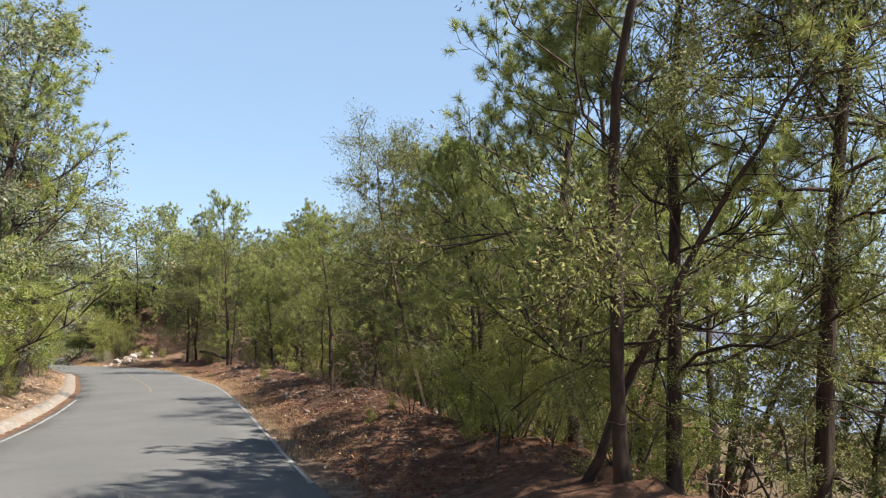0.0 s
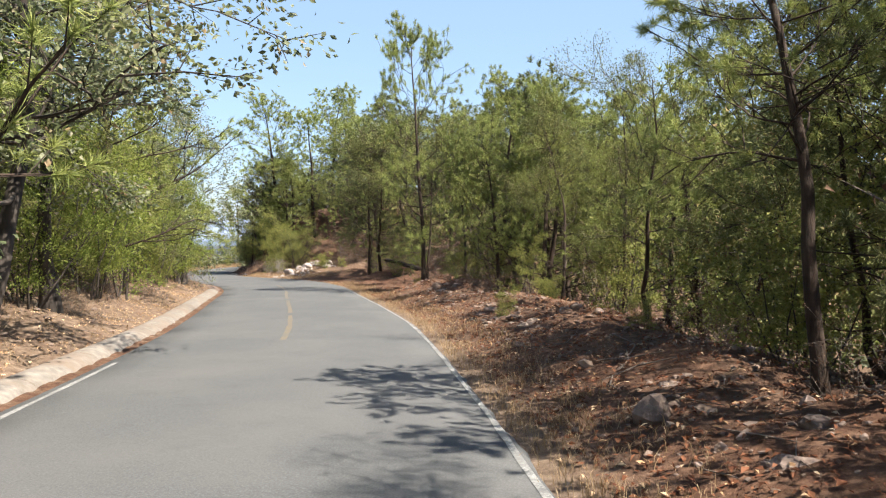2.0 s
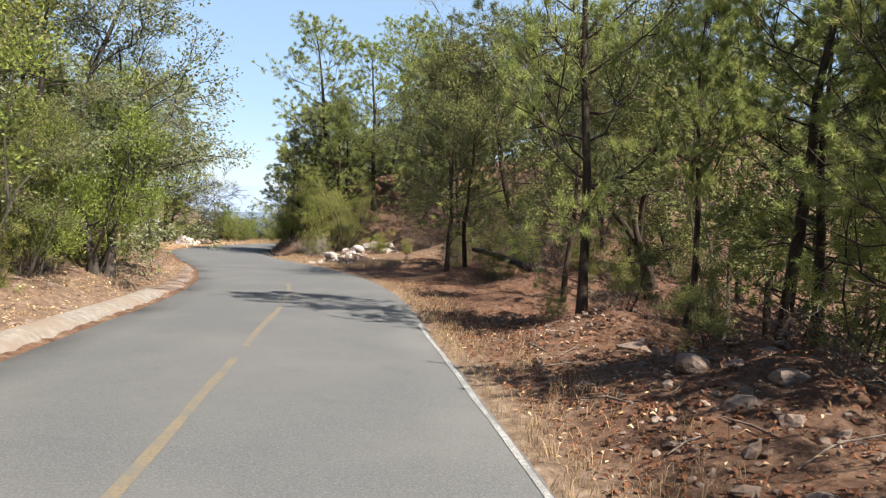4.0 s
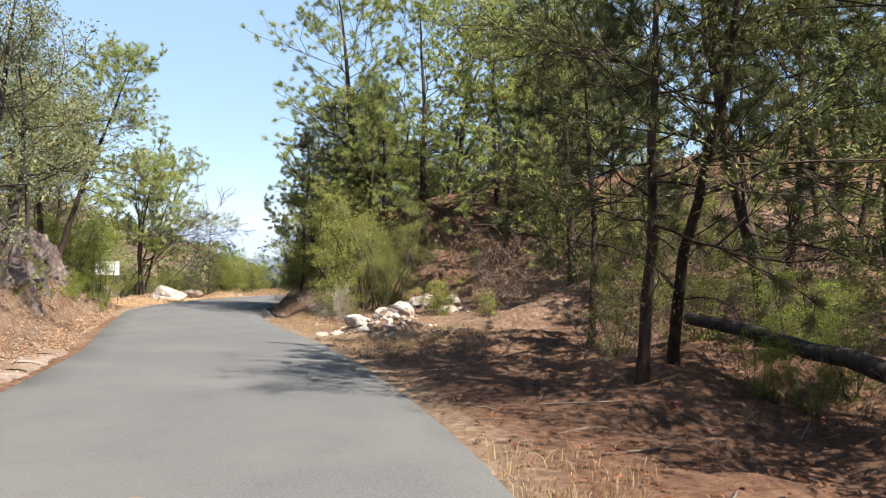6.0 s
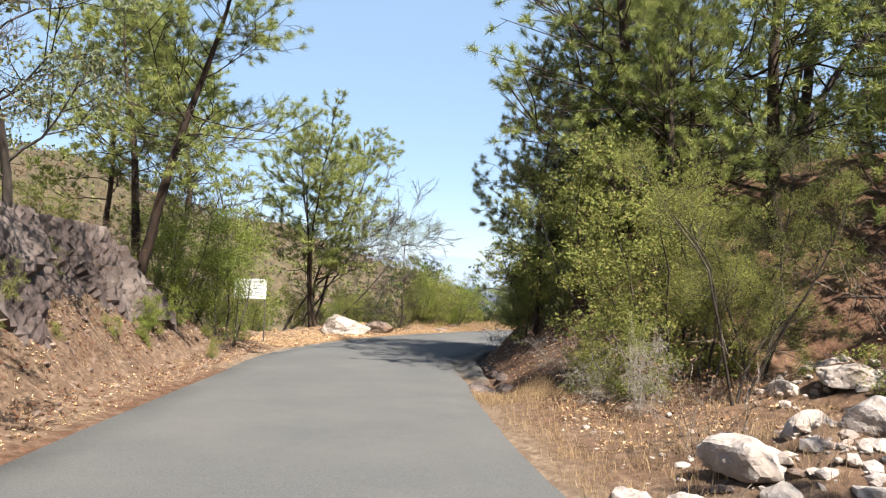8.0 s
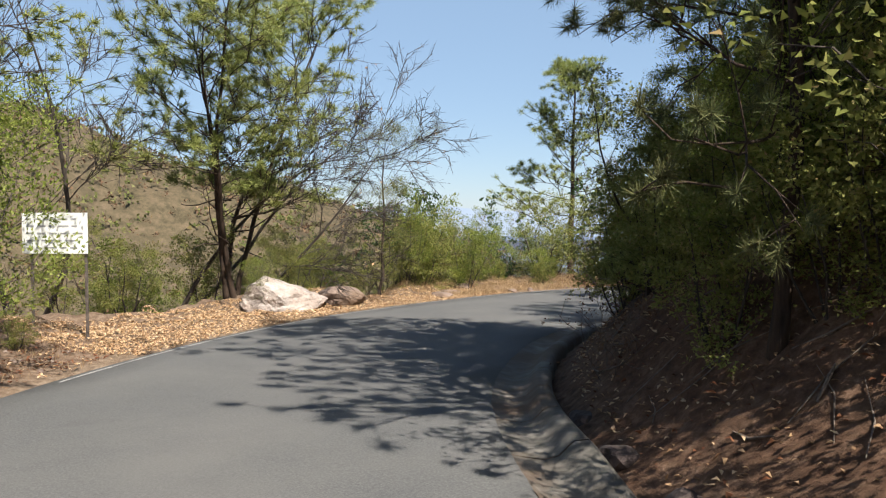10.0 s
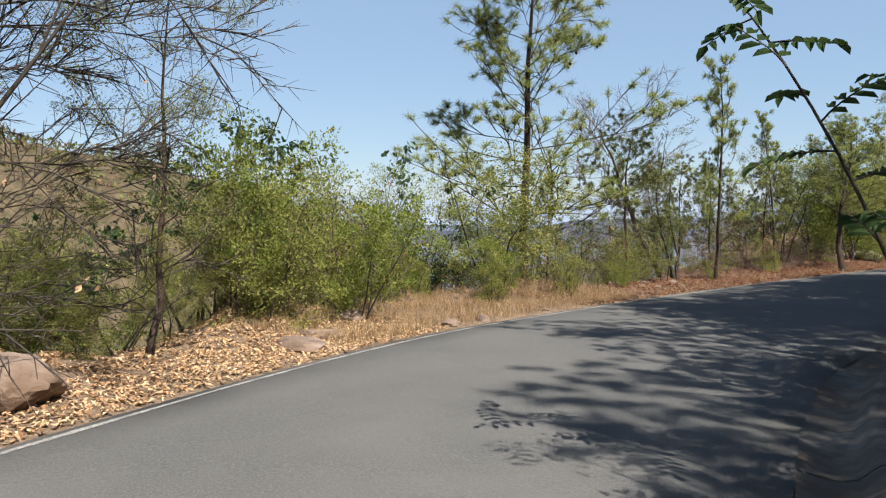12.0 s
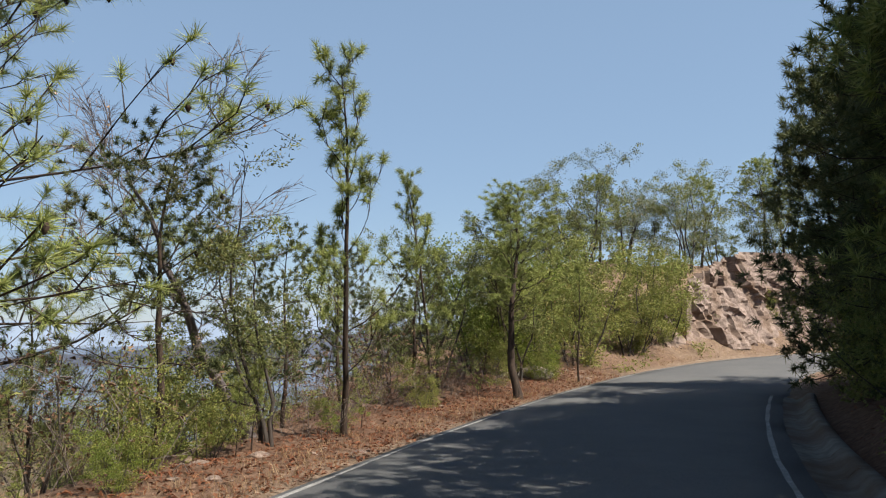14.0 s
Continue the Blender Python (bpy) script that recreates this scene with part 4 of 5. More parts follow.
for s, d, h in [(54.2, 7.2, 8.0), (56.8, 8.0, 8.5)]:
    p = on_road(np.array([s]), np.array([HALF + d]))[0]
    plant("thicket_tree", p[0], p[1], h, 6, wide=1.15, label="tree in the thicket behind the lay-by")
plant("thicket_tree", 1.15, 25.7, 5.0, 2, yaw=0, wide=0.9, lean=(0, 40), label="dark crooked tree leaning away from the berm")
# tall trees that lean over the road before the first bend
for n, (s, d, h) in enumerate([(14, 2.4, 6.5), (19, 2.4, 8.5), (25.5, 1.9, 10.5), (30, 2.0, 11.0), (34.5, 2.2, 9.5), (41, 2.4, 9.0), (54, 1.8, 8.2)]):
    p = on_road(np.array([s]), np.array([-HALF - d]))[0]
    plant(["full_pine", "oak", "full_pine", "oak", "oak", "full_pine", "oak"][n], p[0], p[1], h, n % 3, wide=1.15, label="tall tree on the bank reaching over the kerb")
plant("withered_pine", -16.3, 39.9, 11.0, 0, yaw=0, lean=(0, 10))

# the thicket between road and valley
plant_row(["thicket_tree", "scrub_tree", "full_pine"], np.arange(9, 50, 2.8), 1, 5.2, 6.6, (4.6, 5.8), 1, first=5)
plant_row(["thicket_tree", "dark_pine", "full_pine"], np.arange(13, 52, 1.9), 1, 7.0, 10.0, (7.0, 8.6), 2, first=10)
plant_row(["thicket_tree", "tall_pine", "oak"], np.arange(20, 60, 3.4), 1, 9.5, 16, (8.0, 9.5), 3, first=10)
plant_row(["olive_bush", "scrub_tree", "dry_shrub"], np.arange(4, 52, 2.0), 1, 3.0, 5.4, (1.0, 2.2), 4, first=5)
plant_row(["thicket_tree", "dark_pine"], np.arange(5, 14, 2.0), 1, 8.5, 12, (6.0, 7.6), 31, first=5)
# trees round the lay-by
plant_row(["dark_pine", "thicket_tree"], np.arange(52, 67, 2.1), 1, 8.5, 14, (7, 9.5), 6, first=5)
plant_row(["full_pine", "dark_pine", "thicket_tree"], np.arange(66, 78, 2.0), 1, 13.5, 18, (5.5, 7.5), 63, first=10)
plant_row(["dark_pine", "thicket_tree", "oak"], np.arange(54, 82, 1.7), 1, 17, 25, (7.5, 9.5), 62, first=10)
plant_row(["dry_shrub", "olive_bush"], np.arange(54, 72, 1.1), 1, 6.5, 9.5, (0.8, 1.6), 7, first=5)
# the bank at the bend
plant_row(["full_pine", "tall_pine", "oak"], np.arange(77, 91, 2.4), 1, 8, 15, (7.5, 9.5), 8, first=10)
plant_row(["full_pine", "thicket_tree", "oak"], np.arange(92, 106, 1.8), 1, 11.5, 17, (5, 6.5), 81, first=10)
plant_row(["full_pine", "tall_pine", "dark_pine"], np.arange(105, 126, 2.0), 1, 6.5, 14, (7.5, 9.5), 82, first=10)
plant_row(["scrub_tree", "green_bush", "olive_bush"], np.arange(78, 92, 1.1), 1, 2.2, 4.6, (2.2, 3.8), 9)
plant_row(["dense_pine", "olive_bush"], np.arange(83.5, 94, 1.1), 1, 1.6, 2.6, (1.0, 2.2), 92, first=5)
plant_row(["dry_shrub", "dry_shrub", "scrub_tree"], np.arange(66, 80, 0.7), 1, 6.5, 10.5, (1.2, 2.4), 61, first=5)
plant_row(["dry_shrub", "olive_bush"], np.arange(72, 96, 1.2), 1, 1.2, 5.5, (0.7, 1.5), 10, first=5)
plant_row(["thicket_tree", "dark_pine", "full_pine"], np.arange(113, 128, 1.6), 1, 2.8, 5.0, (6.5, 8.5), 11, first=5)
plant_row(["dark_pine", "full_pine"], np.arange(107, 113, 1.6), 1, 3.0, 5.0, (6.5, 8.0), 111)
plant_row(["olive_bush", "scrub_tree"], np.arange(88, 106, 1.8), 1, 1.6, 3.0, (1.4, 3.0), 12, first=5)
# the bank before the bend
plant_row(["green_bush", "green_bush", "scrub_tree"], np.arange(10, 60, 2.0), -1, 1.8, 3.4, (3.2, 5.0), 13)
plant_row(["scrub_tree", "oak", "full_pine"], np.arange(8, 64, 2.4), -1, 3.8, 6.0, (6.0, 7.5), 14, first=10)
plant_row(["full_pine", "oak", "thicket_tree"], np.arange(4, 84, 2.6), -1, 7, 14, (7.0, 9.5), 15, first=10)
plant_row(["dry_shrub", "dry_shrub", "olive_bush"], np.arange(4, 66, 2.0), -1, 1.2, 3.0, (0.5, 1.1), 16, first=5)
plant_row(["green_bush", "dry_shrub", "olive_bush"], np.arange(64, 74, 1.8), -1, 2.2, 5.0, (0.8, 2.0), 17, first=5)
plant_row(["dry_shrub", "dry_shrub", "green_bush", "olive_bush"], np.arange(67, 88, 0.75), -1, 0.7, 2.8, (0.3, 0.85), 171, first=5)
for x, y, h, k in [(-4.6, 43.0, 5.6, 0), (-4.2, 44.6, 5.2, 1), (-3.6, 41.6, 5.4, 2)]:
    plant("thicket_tree", x, y, h, k, label="dark leafy tree throwing its shade over the berm")
# the valley side after the bend
plant_row(["olive_bush", "scrub_tree", "leafy_shrub", "green_bush"], np.arange(99, 112, 1.2), -1, 3.0, 6.0, (1.8, 3.4), 18)
plant_row(["olive_bush", "scrub_tree", "slim_pine", "dry_shrub"], np.arange(92, 126, 1.1), -1, 3.6, 6.5, (1.5, 2.9), 181, first=5)
plant_row(["scrub_tree", "green_bush"], np.arange(90, 108, 1.4), -1, 6, 13, (2.0, 3.0), 19, first=5)
plant_row(["scrub_tree", "slim_pine", "green_bush"], np.arange(108, 128, 1.5), -1, 5, 12, (3.0, 4.4), 191, first=5)
plant_row(["slim_pine", "scrub_tree", "dark_pine"], np.arange(112, 128, 2.2), -1, 1.6, 4.0, (3.4, 4.6), 20, first=5)
plant_row(["dry_shrub", "olive_bush"], np.arange(96, 126, 1.3), -1, 1.6, 4.5, (0.6, 1.2), 21, first=5)
plant_row(["olive_bush", "scrub_tree", "oak"], np.arange(128, 160, 1.9), -1, 6, 11, (1.6, 3.5), 22, first=10)
# dark trees at the inside of the second bend
plant_row(["dark_pine", "dark_pine", "full_pine"], np.arange(114, 130, 1.7), 1, 2.2, 3.4, (5.0, 7.2), 51, first=5)
plant_row(["dark_pine", "dark_pine", "full_pine"], np.arange(106.5, 114, 1.8), 1, 2.6, 3.6, (5.0, 6.6), 511)
plant_row(["olive_bush", "scrub_tree"], np.arange(103, 130, 1.3), 1, 1.9, 2.9, (1.8, 2.8), 52, first=5)
plant_row(["dense_pine"], np.arange(110.5, 128, 1.6), 1, 2.9, 3.8, (4.6, 6.6), 522, first=5)
plant_row(["dense_pine", "olive_bush"], np.arange(109, 128, 1.1), 1, 1.5, 2.1, (1.6, 2.6), 523, first=5)
plant_row(["dark_pine", "full_pine"], np.arange(103.2, 109, 1.7), 1, 3.8, 5.6, (6.6, 8.2), 524, first=5)
for s, d, h, k in [(119.5, 2.2, 6.4, 8), (122.6, 1.7, 6.8, 6), (126.4, 1.6, 6.8, 8), (116.0, 2.7, 6.2, 6)]:
    p = on_road(np.array([s]), np.array([HALF + d]))[0]
    plant("dense_pine", p[0], p[1], h, k, wide=0.95, label="dark dense pine hanging over the inside of the bend")
# below and on top of the cutting
plant_row(["green_bush", "olive_bush", "scrub_tree"], np.arange(125, 140.5, 0.85), -1, 1.7, 4.4, (2.6, 4.4), 53, first=5)
plant_row(["oak", "scrub_tree", "tall_pine"], np.arange(137, 152, 1.0), -1, 4.8, 8, (4.4, 6.2), 54, first=5)
# pines that shade the road along the second bend
plant_row(["full_pine", "tall_pine"], np.arange(82.5, 88, 1.8), 1, 3.0, 5.5, (5.2, 6.4), 55)
for s, d, h in [(79.0, 9.0, 8.5), (82.0, 6.6, 9.5)]:
    p = on_road(np.array([s]), np.array([HALF + d]))[0]
    plant("full_pine", p[0], p[1], h, 5 + int(s) % 3, wide=1.1, label="broad pine above the boulders on the red bank")
plant_row(["olive_bush", "dry_shrub", "slim_pine", "green_bush"], np.arange(107, 128, 0.8), -1, 0.9, 2.4, (0.5, 1.6), 56, first=5)
plant_row(["olive_bush", "scrub_tree", "green_bush"], np.arange(8, 16, 1.1), 1, 2.4, 4.4, (0.9, 2.0), 57)
plant_row(["dry_shrub", "dry_shrub", "olive_bush"], np.arange(70, 84, 0.6), 1, 8.5, 14, (1.2, 2.2), 58, first=5)
plant_row(["olive_bush", "dry_shrub"], np.arange(64, 90, 1.2), -1, 3.6, 6.5, (0.9, 2.0), 59, first=5)
plant_row(["dry_shrub", "olive_bush", "dry_shrub"], np.arange(73.5, 88, 0.8), -1, 2.3, 3.2, (0.4, 1.0), 591, first=5)
plant("bare_tree", -49.5, 80.2, 6.0, 1, wide=1.1, label="leafless tree on top of the rocky bank")
plant("thicket_tree", -47.2, 78.6, 6.5, 1, label="dark crooked tree on top of the rocky bank")
plant_row(["olive_bush", "dry_shrub", "green_bush"], np.arange(90, 105, 0.9), 1, 1.5, 5.0, (0.8, 2.0), 60, first=5)
plant_row(["dry_shrub", "dry_shrub", "olive_bush"], np.arange(13, 50, 1.5), 1, 1.6, 3.6, (0.3, 0.75), 64, first=5)
plant_row(["olive_bush", "scrub_tree", "green_bush", "dry_shrub"], np.arange(95.5, 104, 0.9), -1, 1.9, 3.4, (1.0, 2.4), 65)
plant_row(["dry_shrub", "dry_shrub", "olive_bush"], np.arange(73, 90, 1.4), -1, 1.4, 2.6, (0.3, 0.8), 66, first=5)
plant("scrub_tree", -36.5, 85.6, 3.9, 0, wide=0.75, label="slender yellow-green tree beside the boulders")
plant("scrub_tree", -37.6, 87.0, 4.2, 0, wide=0.8, label="slender olive-green tree on the bank")
plant_row(["dry_shrub", "dry_shrub", "olive_bush"], np.arange(60, 78, 0.8), 1, 9.5, 16, (1.4, 2.6), 67, first=5)
plant_row(["dry_shrub", "dry_shrub", "olive_bush"], np.arange(84, 102, 0.8), 1, 1.2, 4.0, (0.4, 1.1), 69, first=5)
plant_row(["olive_bush", "dry_shrub", "green_bush"], np.arange(57, 66, 0.7), 1, 4.0, 6.6, (0.8, 1.9), 70)
plant_row(["olive_bush", "scrub_tree"], np.arange(136, 148, 2.0), -1, 2.0, 3.6, (0.8, 1.5), 71, first=5)
plant_row(["olive_bush", "scrub_tree"], np.arange(8, 12.2, 1.6), 1, 2.0, 3.0, (1.2, 2.0), 72)


# ---- boulders and stones ----
def boulder(x, y, size, seed, mat=PALE_ROCK, label="pale weathered boulder", yaw=0.0, sink=0.0, detail=4, group="boulders", name="boulder", tip=(0, 0), cuts=14):
    me = rock_mesh(name, np.random.default_rng(seed), size, mat, cuts, detail)
    ob = tagged(new(name, me), label, "rock" if detail < 4 else "boulder", group)
    ob.matrix_basis = pose(x, y, resting(x, y) - sink, tip[0], tip[1], yaw)
    return ob


boulder(-56.85, 95.25, (2.45, 1.55, 1.2), 11, yaw=62, detail=5, cuts=22, label="large white boulder with a cracked face beside the road")
boulder(-56.6, 96.85, (1.25, 0.9, 0.62), 12, PINK_ROCK, "flat brown-grey rock leaning beside the white boulder", 70, tip=(0, 6))
for n, (x, y, a, b, c) in enumerate([(-34.75, 81.7, .85, .7, .55), (-34.05, 82.75, .75, .6, .62), (-34.5, 82.6, .6, .5, .42), (-35.5, 81.0, .5, .36, .26), (-34.95, 81.0, .42, .4, .3),
                                     (-35.2, 86.2, 1.1, .8, .55), (-35.8, 87.4, .95, .8, .6), (-34.7, 87.3, .9, .7, .6), (-36.0, 86.1, .6, .5, .45), (-34.2, 86.0, .8, .6, .5), (-33.7, 81.6, .5, .4, .3), (-34.3, 81.3, .4, .35, .28)]):
    boulder(x, y, (a, b, c), 30 + n, yaw=n * 47.0, group="boulders by the lay-by", label="pale cream boulder in dry grass by the lay-by", detail=4 if a > 0.7 else 3, sink=0.06)
for n, (s, d, a, c) in enumerate([(126.5, 1.6, 1.1, .7), (127.5, 2.0, .8, .5), (125.5, 2.2, .6, .3)]):
    p = on_road(np.array([s]), np.array([-HALF - d]))[0]
    boulder(p[0], p[1], (a, a * .8, c), 60 + n, yaw=n * 50.0, group="rocks at the far bend", label="grey rock at the edge of the road", detail=3)

for n, (s, d, a, c) in enumerate([(43.7, 2.3, .75, .4), (41.3, 1.9, .8, .42), (41.0, 2.5, .55, .3), (40.0, 1.7, .5, .3), (40.4, 2.3, .6, .3), (42.1, 1.1, .4, .22), (39.6, 1.9, .45, .25), (24.0, 1.2, .7, .5), (22.3, 1.5, .7, .3), (22.8, 2.0, .6, .3),
                               (33.7, 1.6, .6, .3), (38.4, 2.0, .5, .25), (36.8, 1.4, .45, .22)]):
    p = on_road(np.array([s]), np.array([HALF + d]))[0]
    boulder(p[0], p[1], (a * .72, a * .52, c * .8), 140 + n, PINK_ROCK, "rough tan rock half buried in the berm", n * 67.0, 0.07, group="rocks on the berm", detail=3, name="rock")

for n, (s, d, a, c) in enumerate([(81.8, .3, .7, .42), (81.2, .75, .6, .4), (82.6, .85, .55, .4), (83.6, .8, .5, .36), (84.9, .82, .5, .36), (86.5, .8, .45, .34)]):
    p = on_road(np.array([s]), np.array([HALF + d]))[0]
    boulder(p[0], p[1], (a, a * .7, c), 180 + n, DARK_ROCK, "grey rock at the rim of the gutter", n * 55.0, 0.05, group="rocks along the gutter", detail=3, name="rock")

for n, (s, d, a, c) in enumerate([(100.8, .7, .9, .22), (101.4, 1.0, .6, .2), (103.2, .35, .45, .18), (103.9, .3, .35, .16), (102.4, 1.7, .55, .3)]):
    p = on_road(np.array([s]), np.array([-HALF - d]))[0]
    boulder(p[0], p[1], (a, a * .7, c), 160 + n, PINK_ROCK, "flat reddish rock at the valley edge of the road", n * 55.0, group="rocks at the valley edge", detail=3, name="rock")

# ---- notice board ----
def build_sign():
    board = thing("notice_board", "white notice board with rows of dark lettering on two thin posts", "sign")
    board.matrix_basis = pose(-54.45, 89.1, resting(-54.45, 89.1), 0, 0, 38)

    def box(name, lo, hi, mat, parent, label=""):
        bm = bmesh.new()
        bmesh.ops.create_cube(bm, size=1)
        for v in bm.verts:
            v.co = [lo[k] + (v.co[k] + 0.5) * (hi[k] - lo[k]) for k in range(3)]
        bmesh.ops.bevel(bm, geom=bm.edges[:], offset=0.004, segments=1, affect="EDGES")
        me = bpy.data.meshes.new(name)
        bm.to_mesh(me)
        bm.free()
        me.materials.append(mat)
        return part(name, me, parent, label)
    z0 = 1.32
    panel = box("panel", (-0.55, -0.015, z0), (0.55, 0.015, z0 + 0.66), SIGN_WHITE, board, "white painted panel")
    for x in (-0.42, 0.5):
        box("post", (x - 0.02, 0.018, -0.2), (x + 0.02, 0.055, z0 + 0.6), POST_METAL, board)
    rng = np.random.default_rng(3)
    for row in range(5):
        x = -0.48
        while x < 0.40:
            w = rng.uniform(0.08, 0.22)
            box("lettering", (x, -0.019, z0 + 0.545 - row * 0.115), (min(x + w, 0.48), -0.0155, z0 + 0.573 - row * 0.115), SIGN_GREY, panel)
            x += w + 0.05


build_sign()


# ---- what lies and grows on the ground ----
def scatter(rng, n, s0, s1, side, near, far, bias=1.0):
    s = rng.uniform(s0, s1, n)
    d = near + (far - near) * rng.uniform(0, 1, n) ** bias
    p = on_road(s, side * (HALF + d))
    p[:, 2] = ground(p[:, 0], p[:, 1])
    return p


def grass(name, label, patches, mat, seed, height=(0.15, 0.4)):
    """Blades of dry grass, each a thin bent spear, standing in tufts."""
    rng, g = np.random.default_rng(seed), Geo()
    for n, s0, s1, side, near, far, bias in patches:
        c = scatter(rng, n, s0, s1, side, near, far, bias)
        p = np.repeat(c, 12, 0) + rng.normal(0, 0.09, (12 * n, 3)) * (1, 1, 0)
        p[:, 2] = ground(p[:, 0], p[:, 1]) - 0.02
        h = rng.uniform(*height, len(p))[:, None]
        lean = rng.normal(0, 0.45, (len(p), 3)) * (1, 1, 0)
        side_ = unit(rng.normal(0, 1, (len(p), 3)) * (1, 1, 0)) * 0.0034
        mid = p + h * (lean * 0.3 + (0, 0, 0.6))
        tip = p + h * (lean + (0, 0, 0.95))
        i = np.arange(len(p))[:, None] * 5
        g.add(np.stack([p - side_, p + side_, mid + side_ * 0.7, mid - side_ * 0.7, tip], 1), i + [0, 1, 2, 3], i + [3, 2, 4])
    tagged(new(name, g.mesh(name, mat, False)), label, "grass", kind="stuff")


grass("dry_grass", "short straw-coloured dry grass along the road", [
    (500, 4, 60, -1, 0.8, 3.5, 1.0), (1000, 12, 58, 1, 0.05, 1.2, 1.4), (1100, 66, 80, 1, 0.2, 4.0, 1.0), (400, 60, 92, -1, 0.3, 3.0, 1.0), (300, 78.6, 80.8, 1, 0.0, 1.4, 1.0),
    (200, 110, 130, -1, 0.2, 1.2, 1.0), (250, 130, 150, -1, 0.3, 2.0, 1.0)], STRAW, 41, (0.05, 0.19))
grass("tall_dry_grass", "tufts of taller dry grass at the valley edge", [(1900, 101, 109.5, -1, 0.25, 3.2, 1.0)], STRAW, 44, (0.06, 0.22))


def litter(name, label, patches, mat, seed, size, mat_cat):
    rng, g = np.random.default_rng(seed), Geo()
    for n, s0, s1, side, near, far, bias in patches:
        p = scatter(rng, n, s0, s1, side, near, far, bias)
        p[:, 2] += rng.uniform(0.005, 0.03, n)
        d = unit(rng.normal(0, 1, (n, 3)) * (1, 1, 0.25))
        w = np.cross(d, (0, 0, 1)) + rng.normal(0, 0.2, (n, 3))
        L = rng.uniform(*size, n)[:, None]
        up = np.array((0, 0, 1.0)) * L * rng.uniform(0.0, 0.35, (n, 1))
        i = np.arange(n)[:, None] * 4
        g.add(np.stack([p - d * L * .5, p + w * L * .22 + up, p + d * L * .5, p - w * L * .22 + up], 1), i + [0, 1, 2, 3])
    tagged(new(name, g.mesh(name, mat, False)), label, mat_cat, kind="stuff")


litter("leaf_litter", "curled dry tan leaves strewn beside the road", [
    (7000, 6, 60, -1, 0.6, 3.5, 1.0), (4500, 60, 90, -1, 0.2, 3.0, 1.0), (26000, 90, 103, -1, 0.05, 3.2, 0.9), (3500, 10, 48, 1, 0.2, 5, 1.0),
    (5500, 74, 104, 1, 0.9, 4.0, 1.0)], DRY_LEAF, 42, (0.04, 0.095), "leaf litter")
litter("needle_litter", "red-brown fallen pine needles and bark", [
    (9000, 66, 90, -1, 0.4, 3.8, 1.0),
    (7000, 46, 70, 1, 0.1, 8.0, 1.0), (26000, 8, 50, 1, 0.3, 4.4, 1.0), (3500, 76, 120, 1, 0.9, 4.0, 1.0), (10000, 107, 130, -1, 0.02, 2.0, 1.0), (5000, 70, 86, 1, 5.0, 13.0, 1.0)], RUSTY, 43, (0.03, 0.10), "pine needles")

def rubble(name, label, patches, mat, seed):
    """Small angular stones lying close together: jittered many-sided lumps, half sunk."""
    rng, g = np.random.default_rng(seed), Geo()
    bm = bmesh.new()
    bmesh.ops.create_icosphere(bm, subdivisions=1, radius=1.0)
    ball = np.array([v.co[:] for v in bm.verts])
    tri = np.array([[v.index for v in f.verts] for f in bm.faces])
    bm.free()
    for n, p, lo, hi in patches:
        size = lo + (hi - lo) * rng.uniform(0, 1, n) ** 2.5
        shape = np.stack([rng.uniform(0.7, 1.2, n), rng.uniform(0.5, 0.9, n), rng.uniform(0.3, 0.65, n)], 1) * size[:, None] * 0.5
        v = ball[None] * (1 + rng.normal(0, 0.16, (n, len(ball), 1))) * shape[:, None]
        a, t = rng.uniform(0, 6.28, n), rng.normal(0, 0.3, n)
        c, d, e, f = np.cos(a)[:, None], np.sin(a)[:, None], np.cos(t)[:, None], np.sin(t)[:, None]
        x, y, z = v[..., 0] * e - v[..., 2] * f, v[..., 1], v[..., 0] * f + v[..., 2] * e
        v = np.stack([x * c - y * d, x * d + y * c, z], 2) + p[:, None] + (0, 0, 0.05) * size[:, None, None]
        g.add(v, None, (tri[None] + np.arange(n)[:, None, None] * len(ball)).reshape(-1, 3))
    tagged(new(name, g.mesh(name, mat, False)), label, "rubble", kind="stuff")


def heap(rng, n, x, y, spread):
    p = np.stack([x + rng.normal(0, spread, n), y + rng.normal(0, spread, n), np.zeros(n)], 1)
    p[:, 2] = ground(p[:, 0], p[:, 1])
    return p


RUB = np.random.default_rng(301)
rubble("rubble", "loose grey-tan stones and clods strewn over the berm", [
    (3200, scatter(RUB, 3200, 12, 50, 1, 0.6, 4.2), 0.02, 0.12), (500, scatter(RUB, 500, 20, 46, 1, 1.0, 3.6), 0.05, 0.24),
    (500, scatter(RUB, 500, 8, 60, -1, 0.7, 3.2), 0.03, 0.2), (1100, scatter(RUB, 1100, 62, 90, -1, 0.5, 2.8), 0.03, 0.22), (260, scatter(RUB, 260, 96, 150, -1, 0.2, 2.2), 0.03, 0.18)], PINK_ROCK, 302)
rubble("pale_rubble", "heaps of pale broken stones beside the lay-by", [
    (230, heap(RUB, 230, -34.0, 82.1, 0.62), 0.04, 0.26), (160, heap(RUB, 160, -35.3, 86.8, 0.75), 0.04, 0.28), (160, scatter(RUB, 160, 70, 78, 1, 0.6, 4.5), 0.03, 0.16)], PALE_ROCK, 303)


